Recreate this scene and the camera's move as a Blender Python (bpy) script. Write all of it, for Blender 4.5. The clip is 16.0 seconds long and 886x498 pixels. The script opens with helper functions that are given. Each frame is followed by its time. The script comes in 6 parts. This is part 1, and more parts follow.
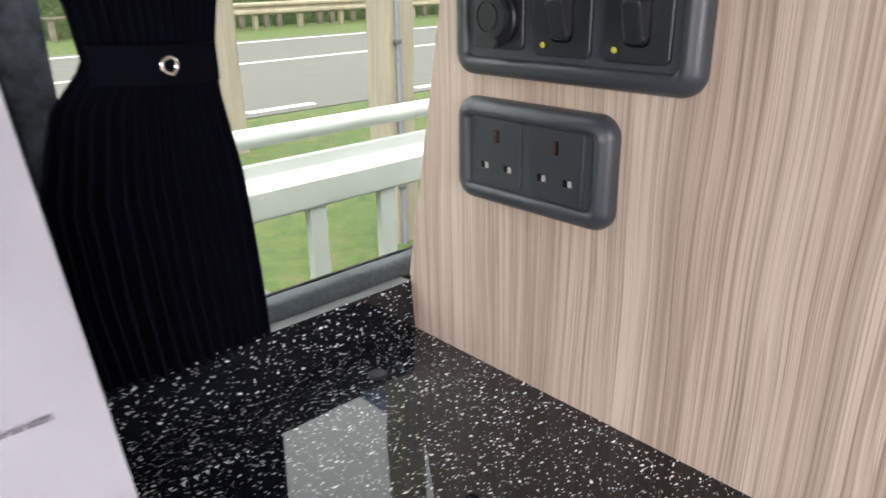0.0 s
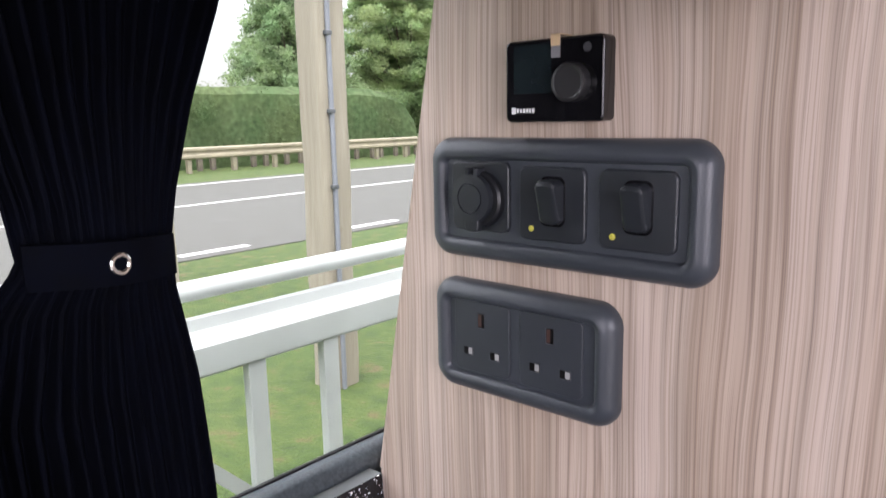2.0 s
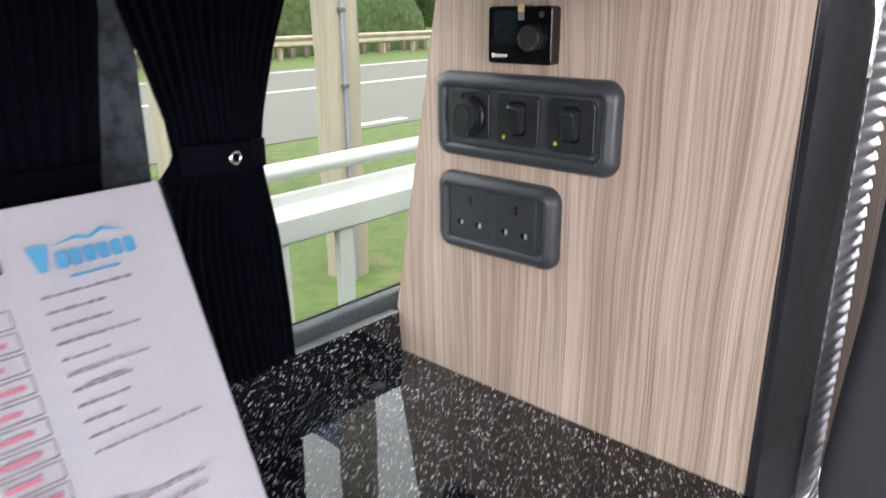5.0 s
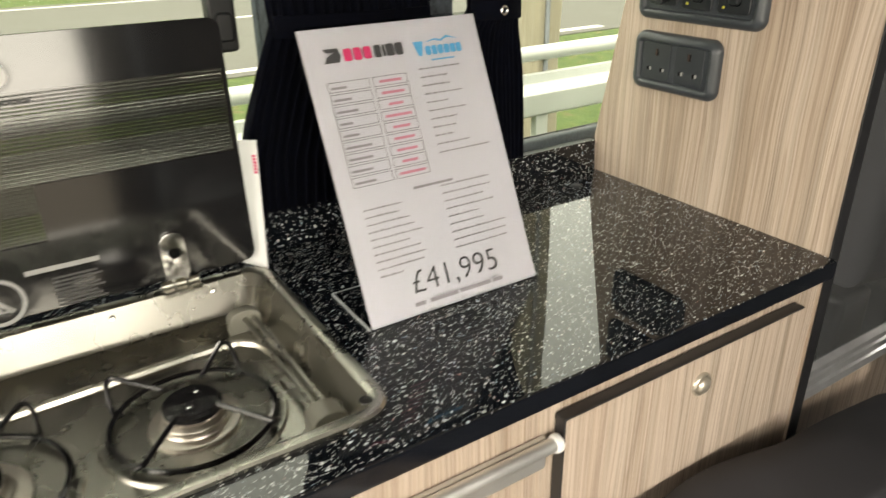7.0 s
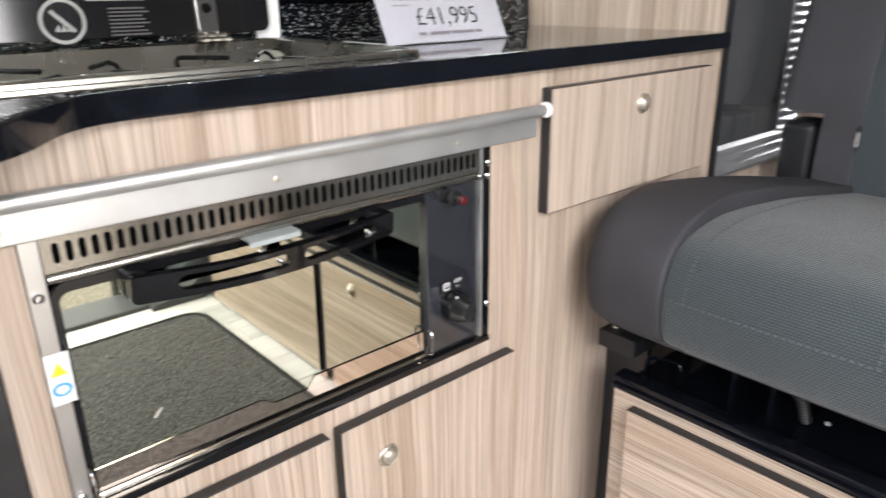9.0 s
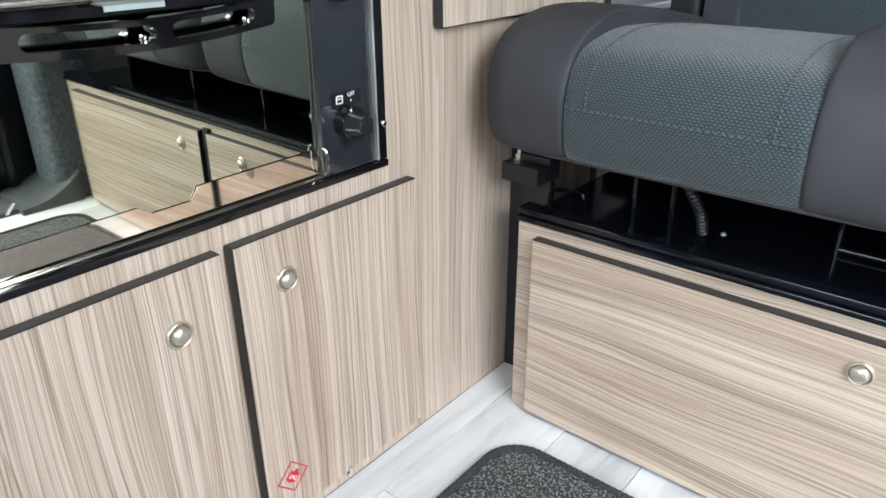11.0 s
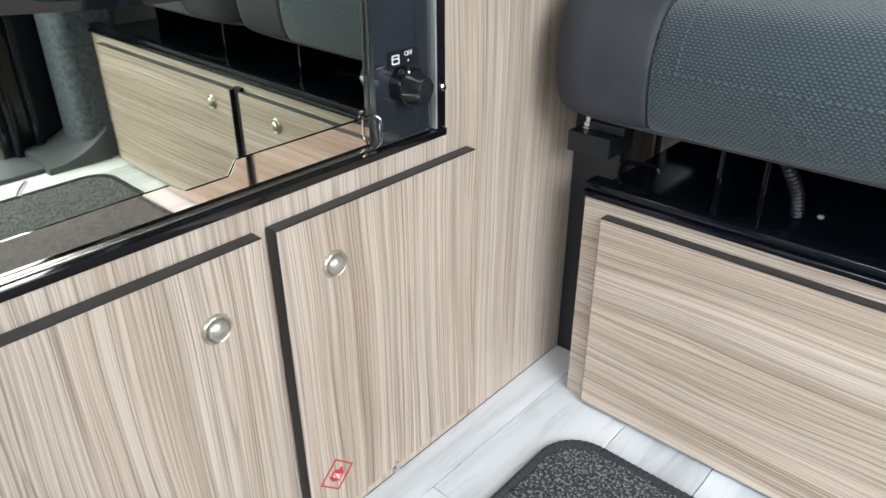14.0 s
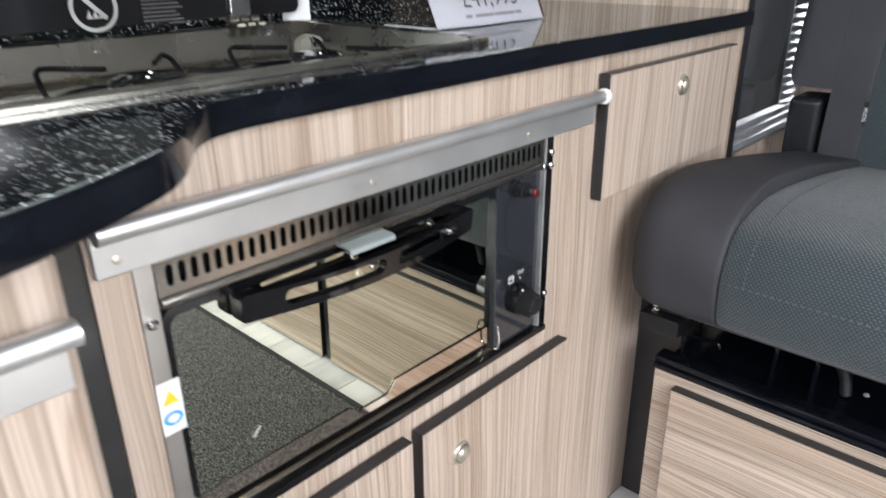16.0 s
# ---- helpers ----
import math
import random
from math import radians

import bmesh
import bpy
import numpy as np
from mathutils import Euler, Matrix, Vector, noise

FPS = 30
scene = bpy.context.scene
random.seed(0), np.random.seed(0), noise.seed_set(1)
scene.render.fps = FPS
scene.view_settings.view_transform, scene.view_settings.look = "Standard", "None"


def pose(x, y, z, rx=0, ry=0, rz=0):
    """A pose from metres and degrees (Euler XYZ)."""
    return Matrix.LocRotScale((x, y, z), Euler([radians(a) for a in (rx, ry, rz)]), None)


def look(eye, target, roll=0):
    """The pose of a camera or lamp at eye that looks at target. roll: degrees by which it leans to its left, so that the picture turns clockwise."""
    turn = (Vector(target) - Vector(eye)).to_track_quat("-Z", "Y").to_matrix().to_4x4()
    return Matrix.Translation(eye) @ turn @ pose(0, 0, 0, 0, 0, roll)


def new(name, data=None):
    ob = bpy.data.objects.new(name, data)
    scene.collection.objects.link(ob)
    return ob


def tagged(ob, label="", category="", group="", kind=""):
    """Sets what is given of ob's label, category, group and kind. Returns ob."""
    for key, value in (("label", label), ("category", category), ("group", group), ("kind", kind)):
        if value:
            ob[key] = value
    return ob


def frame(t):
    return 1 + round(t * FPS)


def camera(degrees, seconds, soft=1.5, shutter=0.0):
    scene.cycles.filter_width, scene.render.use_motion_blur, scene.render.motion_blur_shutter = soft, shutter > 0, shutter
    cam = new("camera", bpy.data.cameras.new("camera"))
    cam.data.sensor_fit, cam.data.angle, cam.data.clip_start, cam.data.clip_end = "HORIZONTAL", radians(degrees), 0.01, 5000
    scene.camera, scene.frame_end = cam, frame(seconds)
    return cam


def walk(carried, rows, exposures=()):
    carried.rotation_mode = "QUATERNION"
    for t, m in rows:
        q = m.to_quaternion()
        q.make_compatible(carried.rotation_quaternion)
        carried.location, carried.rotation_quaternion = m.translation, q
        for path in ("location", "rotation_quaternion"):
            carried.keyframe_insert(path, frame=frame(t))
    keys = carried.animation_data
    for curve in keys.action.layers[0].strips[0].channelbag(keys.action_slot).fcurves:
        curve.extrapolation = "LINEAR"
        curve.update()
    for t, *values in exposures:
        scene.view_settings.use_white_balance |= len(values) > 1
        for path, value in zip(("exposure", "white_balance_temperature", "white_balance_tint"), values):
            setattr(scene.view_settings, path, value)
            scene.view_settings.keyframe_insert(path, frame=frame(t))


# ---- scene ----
cam = camera(64.0, 16.0, shutter=0.4)
PATH = [
    (0, (0.067, -0.377, 1.056), (-1.307, 0.882, 0.33), -1.0),
    (0.5, (0.04, -0.339, 1.029), (-1.257, 1.013, 0.33), -0.9),
    (0.7, (0.024, -0.341, 1.034), (-1.233, 1.045, 0.328), -0.9),
    (1, (0.002, -0.313, 1.036), (-1.278, 1.09, 0.41), -1.0),
    (1.5, (-0.013, -0.345, 1.068), (-1.315, 1.099, 0.603), -1.2),
    (2, (0.007, -0.361, 1.079), (-1.305, 1.104, 0.713), -1.2),
    (2.5, (-0.005, -0.342, 1.093), (-1.321, 1.141, 0.835), -1.4),
    (3, (-0.033, -0.301, 1.104), (-1.347, 1.195, 0.911), -1.6),
    (3.5, (-0.041, -0.282, 1.11), (-1.347, 1.224, 0.947), -1.7),
    (4, (-0.017, -0.308, 1.097), (-1.313, 1.205, 0.921), -1.6),
    (4.5, (0.067, -0.408, 1.1), (-1.201, 1.062, 0.62), -0.6),
    (4.7, (0.101, -0.451, 1.12), (-1.153, 0.997, 0.544), -0.5),
    (6.8, (0.37, -0.744, 1.114), (-1.15, 0.251, 0.279), -0.9),
    (7, (0.39, -0.772, 1.12), (-1.141, 0.189, 0.263), -1.1),
    (7.2, (0.404, -0.830, 1.131), (-1.119, 0.139, 0.232), -1.0),
    (7.5, (0.426, -0.916, 1.149), (-1.086, 0.065, 0.281), -0.7),
    (7.8, (0.464, -0.964, 1.133), (-1.027, 0.066, 0.287), -0.9),
    (8, (0.47, -0.992, 1.109), (-0.981, 0.062, 0.221), -1.0),
    (8.5, (0.496, -1.036, 0.933), (-0.933, 0.047, 0.046), -0.8),
    (8.8, (0.509, -1.057, 0.838), (-0.918, 0.132, 0.097), -0.7),
    (9, (0.549, -1.055, 0.813), (-0.855, 0.194, 0.127), -0.7),
    (9.3, (0.558, -1.088, 0.785), (-0.710, 0.321, 0.144), -0.7),
    (9.5, (0.583, -1.088, 0.776), (-0.686, 0.309, 0.113), -0.8),
    (10, (0.586, -1.078, 0.723), (-0.647, 0.323, 0.002), -1.0),
    (10.2, (0.568, -1.077, 0.693), (-0.647, 0.325, -0.053), -0.9),
    (12.3, (0.557, -1.032, 0.656), (-0.573, 0.33, -0.275), -0.2),
    (12.5, (0.556, -1.037, 0.652), (-0.575, 0.326, -0.278), -0.3),
    (13, (0.522, -1.042, 0.669), (-0.596, 0.32, -0.276), -0.3),
    (13.5, (0.483, -1.034, 0.661), (-0.66, 0.316, -0.273), -0.5),
    (14, (0.471, -1.019, 0.654), (-0.71, 0.285, -0.298), -0.4),
    (14.5, (0.477, -1.03, 0.694), (-0.71, 0.258, -0.272), -0.5),
    (15, (0.459, -1.054, 0.746), (-0.742, 0.252, -0.176), -0.6),
    (15.5, (0.441, -1.073, 0.787), (-0.783, 0.26, -0.065), -0.4),
    (16, (0.429, -1.135, 0.836), (-0.826, 0.215, 0.059), -0.5),
]
EXPOSE = [(0, 1.42, 6850, 20), (0.5, 1.45, 6500, 20), (1, 1.48, 6500, 23), (2, 1.42, 6450, 28), (3, 1.40, 6550, 32), (4, 1.40, 6350, 40), (4.7, 1.45, 6500, 27), (6.8, 1.45, 8300, 9), (7.5, 1.37, 7850, 14),
          (8, 1.45, 7300, 17), (8.5, 1.50, 7100, 18), (9, 1.55, 6900, 14), (9.5, 1.52, 6900, 12), (10.2, 1.47, 6400, 9), (12.3, 1.33, 6100, 4), (13.5, 1.35, 6100, 4), (15, 1.37, 6250, 5), (16, 1.40, 6500, 12)]
walk(cam, [(t, look(eye, target, roll)) for t, eye, target, roll in PATH], EXPOSE)

# ---- light ----
world = bpy.data.worlds.new("overcast_sky")
scene.world = world
world.use_nodes = True
wn = world.node_tree.nodes
sky = wn.new("ShaderNodeTexSky")
sky.sky_type = "NISHITA"
sky.sun_disc = False
sky.sun_elevation, sky.sun_rotation = radians(72), radians(135)
sky.air_density, sky.dust_density, sky.ozone_density = 1.0, 2.0, 0.6
cloud = wn.new("ShaderNodeHueSaturation")  # cloud cover takes the blue out
cloud.inputs["Saturation"].default_value = 0.18
world.node_tree.links.new(sky.outputs[0], cloud.inputs["Color"])
world.node_tree.links.new(cloud.outputs[0], wn["Background"].inputs[0])
# an overcast sky grows brighter from the horizon to the zenith
toward, height, grow = wn.new("ShaderNodeTexCoord"), wn.new("ShaderNodeSeparateXYZ"), wn.new("ShaderNodeMapRange")
world.node_tree.links.new(toward.outputs["Generated"], height.inputs[0])
world.node_tree.links.new(height.outputs["Z"], grow.inputs["Value"])
grow.interpolation_type = "SMOOTHSTEP"
grow.inputs["From Min"].default_value, grow.inputs["From Max"].default_value = 0.10, 0.45
grow.inputs["To Min"].default_value, grow.inputs["To Max"].default_value = 0.110, 0.46
world.node_tree.links.new(grow.outputs[0], wn["Background"].inputs[1])

sun = new("sun", bpy.data.lights.new("sun", "SUN"))
sun.data.energy, sun.data.angle, sun.data.color = 0.5, radians(40), (1.0, 0.96, 0.9)
sun.matrix_world = look((2, -2, 9), (0, 0, 0))


def opening_light(name, eye, target, wide, high, power, colour=(0.93, 0.97, 1.0)):
    ob = new(name, bpy.data.lights.new(name, "AREA"))
    ob.data.shape, ob.data.size, ob.data.size_y = "RECTANGLE", wide, high
    ob.data.energy, ob.data.color = power, colour
    ob.matrix_world = look(eye, target)
    return ob


# area lamps: daylight at the open sliding door, added fill at the windscreen
opening_light("door_daylight", (1.36, -0.66, 1.10), (0.22, 0.08, 0.42), 0.90, 0.8, 10.5)
opening_light("windscreen_daylight", (0.45, -2.72, 1.25), (0.25, -0.4, 0.45), 1.3, 0.7, 12.5)

# unseen fill lamp added at the rear to brighten seats and wardrobe
opening_light("tailgate_daylight", (0.44, 1.47, 1.2), (0.4, 0.3, 0.7), 1.3, 0.48, 3.5)

# ---- materials ----


class Nodes:
    """A short way to write a node material."""

    def __init__(self, name):
        self.m = bpy.data.materials.new(name)
        self.m.use_nodes = True
        self.t = self.m.node_tree
        self.bsdf = self.t.nodes["Principled BSDF"]

    def add(self, kind, **values):
        n = self.t.nodes.new("ShaderNode" + kind)
        if "operation" in values:
            n.operation = values.pop("operation")
        if "data_type" in values:
            n.data_type, n.blend_type = values.pop("data_type"), values.pop("blend_type")
        if "feature" in values:
            n.feature = values.pop("feature")
        for k, v in values.items():
            n.inputs[k.replace("_", " ")].default_value = v
        return n

    def link(self, a, b):
        self.t.links.new(a, b)

    def coords(self, scale=(1, 1, 1), turn=(0, 0, 0)):
        c, m = self.add("TexCoord"), self.add("Mapping", Scale=scale, Rotation=turn)
        self.link(c.outputs["Object"], m.inputs["Vector"])
        return m.outputs[0]

    def noise(self, vec, scale, detail=4.0, rough=0.55, distortion=0.0):
        n = self.add("TexNoise", Scale=scale, Detail=detail, Roughness=rough, Distortion=distortion)
        if vec is not None:
            self.link(vec, n.inputs["Vector"])
        return n.outputs["Fac"]

    def ramp(self, fac, stops):
        r = self.add("ValToRGB")
        el = r.color_ramp.elements
        while len(el) < len(stops):
            el.new(0.5)
        for e, (p, c) in zip(el, stops):
            e.position, e.color = p, (*c, 1) if len(c) == 3 else c
        self.link(fac, r.inputs[0])
        return r.outputs[0]

    def math(self, op, a, b=None, clamp=False):
        n = self.add("Math", operation=op)
        n.use_clamp = clamp
        for i, v in enumerate((a, b)):
            if v is None:
                continue
            if isinstance(v, (int, float)):
                n.inputs[i].default_value = v
            else:
                self.link(v, n.inputs[i])
        return n.outputs[0]

    def mix(self, fac, a, b, blend="MIX"):
        n = self.add("Mix", data_type="RGBA", blend_type=blend)
        for i, v in ((0, fac), (6, a), (7, b)):
            if isinstance(v, (int, float)):
                n.inputs[i].default_value = v
            elif isinstance(v, tuple):
                n.inputs[i].default_value = (*v, 1)
            else:
                self.link(v, n.inputs[i])
        return n.outputs[2]

    def bump(self, height, strength, dist=0.001):
        b = self.add("Bump", Strength=strength, Distance=dist)
        self.link(height, b.inputs["Height"])
        self.link(b.outputs[0], self.bsdf.inputs["Normal"])

    def put(self, **values):
        for k, v in values.items():
            s = self.bsdf.inputs[k.replace("_", " ")]
            if isinstance(v, (int, float)):
                s.default_value = v
            elif isinstance(v, tuple):
                s.default_value = (*v, 1)
            else:
                self.link(v, s)
        return self


def plain(name, colour, rough=0.5, metal=0.0, vary=0.12, scale=25.0, grain=0.0, fine=900.0, gloss=0.5):
    """A surface of one paint with stains at a coarse scale and grain at a fine one."""
    n = Nodes(name)
    v = n.coords()
    big, small = n.noise(v, scale, 5), n.noise(v, fine, 2)
    lo, hi = tuple(c * (1 - vary) for c in colour), tuple(min(1, c * (1 + vary)) for c in colour)
    col = n.ramp(big, [(0.3, lo), (0.7, hi)])
    ro = n.math("ADD", n.math("MULTIPLY", n.math("SUBTRACT", big, 0.5), rough * 0.5), rough, True)
    n.put(Base_Color=col, Roughness=ro, Metallic=metal, Specular_IOR_Level=gloss)
    if grain:
        n.bump(small, grain, 0.0006)
    return n.m


def wood(name, along, across, shift=0.0, pale=1.0, figure=0.38):
    """Pale streaked laminate: soft bands, fine dark lines and pores along one axis."""
    n = Nodes(name)
    c = n.add("TexCoord")
    off = n.add("VectorMath", operation="ADD")
    n.link(c.outputs["Object"], off.inputs[0])
    off.inputs[1].default_value = (shift, shift * 1.7, shift * 0.6)
    axis, cross = "xyz".index(along), "xyz".index(across)

    def stretched(k):
        mp = n.add("Mapping", Scale=tuple(k if i == axis else 1.0 for i in range(3)))
        n.link(off.outputs[0], mp.inputs["Vector"])
        return mp.outputs[0]

    bow = n.math("ADD", n.noise(stretched(0.30), 5.0, 2, 0.5), n.math("MULTIPLY", n.noise(stretched(0.22), 19.0, 2, 0.5), 0.22))
    comb = n.add("CombineXYZ")
    for i in range(3):
        n.link(bow, comb.inputs[i])

    def warped(k, amount):
        w = n.add("VectorMath", operation="MULTIPLY_ADD")
        n.link(comb.outputs[0], w.inputs[0])
        w.inputs[1].default_value = tuple(amount if i == cross else 0.0 for i in range(3))
        n.link(stretched(k), w.inputs[2])
        return w.outputs[0]

    band = n.noise(warped(0.016, 0.040), 85.0, 4, 0.66)
    line = n.noise(warped(0.0034, 0.040), 520.0, 2, 0.55)
    hair = n.noise(warped(0.0050, 0.040), 1300.0, 2, 0.6)
    p = pale
    col = n.ramp(band, [(0.30, (0.385 * p, 0.318 * p, 0.260 * p)), (0.42, (0.49 * p, 0.407 * p, 0.338 * p)), (0.52, (0.555 * p, 0.460 * p, 0.384 * p)), (0.68, (0.59 * p, 0.495 * p, 0.422 * p))])
    dark = n.ramp(line, [(0.34, (0.40, 0.35, 0.31)), (0.43, (0.74, 0.69, 0.65)), (0.52, (1, 1, 1))])
    heart = n.ramp(n.noise(warped(0.03, 0.07), 18.0, 3, 0.6), [(0.36, (0.78, 0.73, 0.68)), (0.56, (1, 1, 1))])
    col = n.mix(0.75, col, heart, "MULTIPLY")
    growth = n.math("FRACT", n.math("MULTIPLY", n.noise(warped(0.016, 0.045), 26.0, 1, 0.3), 13.0))
    rings = n.ramp(growth, [(0.30, (1, 1, 1)), (0.48, (0.78, 0.71, 0.65)), (0.55, (0.56, 0.48, 0.42)), (0.60, (0.97, 0.96, 0.95))])
    col = n.mix(figure, col, rings, "MULTIPLY")
    col = n.mix(0.30 + 0.63 * figure, col, dark, "MULTIPLY")
    fine = n.ramp(hair, [(0.34, (0.55, 0.52, 0.51)), (0.48, (1, 1, 1))])
    col = n.mix(0.64, col, fine, "MULTIPLY")
    n.put(Base_Color=col, Roughness=n.ramp(line, [(0.3, (0.5, 0.5, 0.5)), (0.7, (0.36, 0.36, 0.36))]), Specular_IOR_Level=0.4)
    n.bump(hair, 0.12, 0.0004)
    return n.m


def speckled(name):
    """Black gloss worktop with mirror-like flakes in it."""
    n = Nodes(name)
    v = n.coords((1.0, 0.6, 0.8), (0.2, 0.1, 0.6))
    jig = n.add("TexNoise", Scale=130.0, Detail=1.0)
    n.link(v, jig.inputs["Vector"])
    vv = n.add("VectorMath", operation="MULTIPLY_ADD")
    n.link(jig.outputs["Color"], vv.inputs[0])
    vv.inputs[1].default_value = (0.006, 0.006, 0.006)
    n.link(v, vv.inputs[2])

    def flakes(scale, keep, size):
        vo = n.add("TexVoronoi", Scale=scale, Randomness=1.0)
        vo.distance = "MANHATTAN"
        n.link(vv.outputs[0], vo.inputs["Vector"])
        sep = n.add("SeparateColor")
        n.link(vo.outputs["Color"], sep.inputs[0])
        on = n.math("LESS_THAN", sep.outputs[0], keep)
        near = n.math("LESS_THAN", vo.outputs["Distance"], n.math("MULTIPLY", sep.outputs[1], size))
        return n.math("MULTIPLY", on, near), vo.outputs["Color"]

    f1, c1 = flakes(320.0, 0.62, 0.47)
    f2, _ = flakes(600.0, 0.52, 0.55)
    tint = n.ramp(n.noise(v, 300.0, 1), [(0.3, (0.45, 0.60, 0.72)), (0.42, (0.88, 0.92, 0.92)), (0.64, (0.92, 0.92, 0.88)), (0.74, (0.70, 0.36, 0.30))])
    both = n.math("MAXIMUM", f1, n.math("MULTIPLY", f2, 0.85))
    base = n.ramp(n.noise(v, 60.0, 3), [(0.3, (0.003, 0.004, 0.006)), (0.7, (0.008, 0.010, 0.014))])
    n.put(Base_Color=n.mix(both, base, tint), Roughness=n.math("ADD", n.math("MULTIPLY", n.noise(v, 9.0, 4), 0.02), 0.006), Specular_IOR_Level=0.58)
    return n.m


def cloth(name, colour, cell, depth=0.5, lift=1.6, rough=0.85, sheen=0.2):
    """Woven cloth: rows of raised cells, each row set off by half a cell."""
    n = Nodes(name)
    c = n.add("TexCoord")
    sep = n.add("SeparateXYZ")
    n.link(c.outputs["UV"], sep.inputs[0])
    rowc = n.math("DIVIDE", sep.outputs[1], cell * 0.62)
    row = n.math("FLOOR", rowc)
    half = n.math("MULTIPLY", n.math("MODULO", row, 2.0), 0.5)
    u = n.math("SUBTRACT", n.math("FRACT", n.math("ADD", n.math("DIVIDE", sep.outputs[0], cell), half)), 0.5)
    v = n.math("SUBTRACT", n.math("FRACT", rowc), 0.5)
    d = n.math("SQRT", n.math("ADD", n.math("MULTIPLY", u, u), n.math("MULTIPLY", v, v)))
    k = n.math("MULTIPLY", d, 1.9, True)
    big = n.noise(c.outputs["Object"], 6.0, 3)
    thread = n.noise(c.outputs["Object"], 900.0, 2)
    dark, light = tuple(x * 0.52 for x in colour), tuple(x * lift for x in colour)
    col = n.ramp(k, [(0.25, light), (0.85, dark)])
    col = n.mix(0.35, col, n.ramp(big, [(0.3, (0.75, 0.75, 0.75)), (0.7, (1, 1, 1))]), "MULTIPLY")
    col = n.mix(0.35, col, n.ramp(thread, [(0.3, (0.6, 0.6, 0.6)), (0.7, (1, 1, 1))]), "MULTIPLY")
    n.put(Base_Color=col, Roughness=rough, Sheen_Weight=sheen)
    n.bump(n.math("ADD", n.math("MULTIPLY", k, -1.0), n.math("MULTIPLY", thread, 0.25)), depth, 0.0012)
    return n.m


def glass(name, tint=(0.9, 0.95, 0.93), rough=0.0, ior=1.05):
    n = Nodes(name)
    n.put(Base_Color=tint, Roughness=rough, Transmission_Weight=1.0, IOR=ior)
    return n.m


def steel(name, colour=(0.49, 0.465, 0.425), rough=0.22):
    n = Nodes(name)
    v = n.coords((1.0, 0.03, 1.0))
    hair = n.noise(v, 700.0, 3)
    blot = n.noise(n.coords(), 14.0, 4)
    n.put(Base_Color=n.ramp(blot, [(0.3, tuple(c * 0.88 for c in colour)), (0.7, colour)]), Metallic=1.0,
          Roughness=n.math("ADD", n.math("MULTIPLY", blot, 0.16), rough - 0.08))
    n.bump(hair, 0.05, 0.0003)
    return n.m


W_KITCHEN = wood("laminate_upright", "z", "y", 0.0, 1.0, 0.46)
W_PANEL = wood("laminate_end_panel", "z", "x", 3.3)
W_DOOR = wood("laminate_door", "z", "y", 7.7, 0.98, 0.62)
W_BENCH = wood("laminate_level", "x", "z", 5.1, 1.0, 0.5)
W_SHELF = wood("laminate_locker", "x", "y", 9.4)
EDGE = plain("dark_edging", (0.016, 0.016, 0.018), 0.35, vary=0.2)
STONE = speckled("speckled_worktop")
STEEL = steel("brushed_steel")
HOBSTEEL = steel("hob_steel", (0.45, 0.438, 0.393), 0.27)
ENAMEL = plain("black_wire_enamel", (0.005, 0.005, 0.006), 0.18, vary=0.3, gloss=0.35)
BURNERMETAL = plain("cast_burner_alloy", (0.56, 0.52, 0.47), 0.34, 1.0, 0.1)
MODULE = plain("switch_plastic", (0.017, 0.020, 0.024), 0.33, vary=0.15, grain=0.15, fine=1500)
CHROME = plain("chrome", (0.72, 0.72, 0.72), 0.08, 1.0, 0.05)
ALU = plain("satin_aluminium", (0.66, 0.66, 0.65), 0.42, 0.85, 0.05)
NICKEL = plain("satin_nickel", (0.60, 0.55, 0.47), 0.32, 0.75, 0.06)
BLACK = plain("black_plastic", (0.010, 0.011, 0.013), 0.40, vary=0.2, grain=0.15, gloss=0.4)
GLOSS = plain("black_gloss", (0.006, 0.006, 0.007), 0.07, vary=0.3)
SATIN = plain("black_satin_metal", (0.004, 0.005, 0.008), 0.11, vary=0.3, gloss=0.35)
NOSE = plain("black_worktop_edge", (0.005, 0.006, 0.009), 0.12, vary=0.3, gloss=0.25)
FRAME = plain("charcoal_plastic", (0.041, 0.048, 0.057), 0.34, vary=0.12, grain=0.2, fine=1500)
FACE = plain("charcoal_socket_face", (0.028, 0.033, 0.040), 0.42, vary=0.12, grain=0.2, fine=1500)
SLOT = plain("dark_slot", (0.003, 0.003, 0.003), 0.7, gloss=0.1)
BRASS = plain("pin_metal", (0.36, 0.36, 0.35), 0.4)
CURTAIN = plain("black_curtain_cloth", (0.0020, 0.0027, 0.0062), 0.9, vary=0.35, scale=60, grain=0.3, fine=1200, gloss=0.08)
CARPET = plain("charcoal_carpet", (0.060, 0.070, 0.082), 0.95, vary=0.5, scale=90, grain=1.0, fine=500, gloss=0.15)
FELT = plain("grey_lining_roll", (0.045, 0.06, 0.068), 0.42, vary=0.35, scale=320, grain=0.5, fine=700)
LINING = plain("grey_lining", (0.26, 0.26, 0.262), 0.8, vary=0.08, scale=12, grain=0.4)
GREYTRIM = plain("grey_step_plastic", (0.06, 0.065, 0.07), 0.5, vary=0.15, grain=0.3)
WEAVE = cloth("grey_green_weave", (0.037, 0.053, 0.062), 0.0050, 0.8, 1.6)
BOLSTER = plain("anthracite_cloth", (0.041, 0.041, 0.047), 0.7, vary=0.18, scale=9, grain=0.5, fine=1100, gloss=0.25)
THREAD = plain("grey_thread", (0.070, 0.083, 0.09), 0.8)
ACRYLIC = glass("clear_acrylic", (0.96, 0.98, 0.98), 0.0, 1.36)
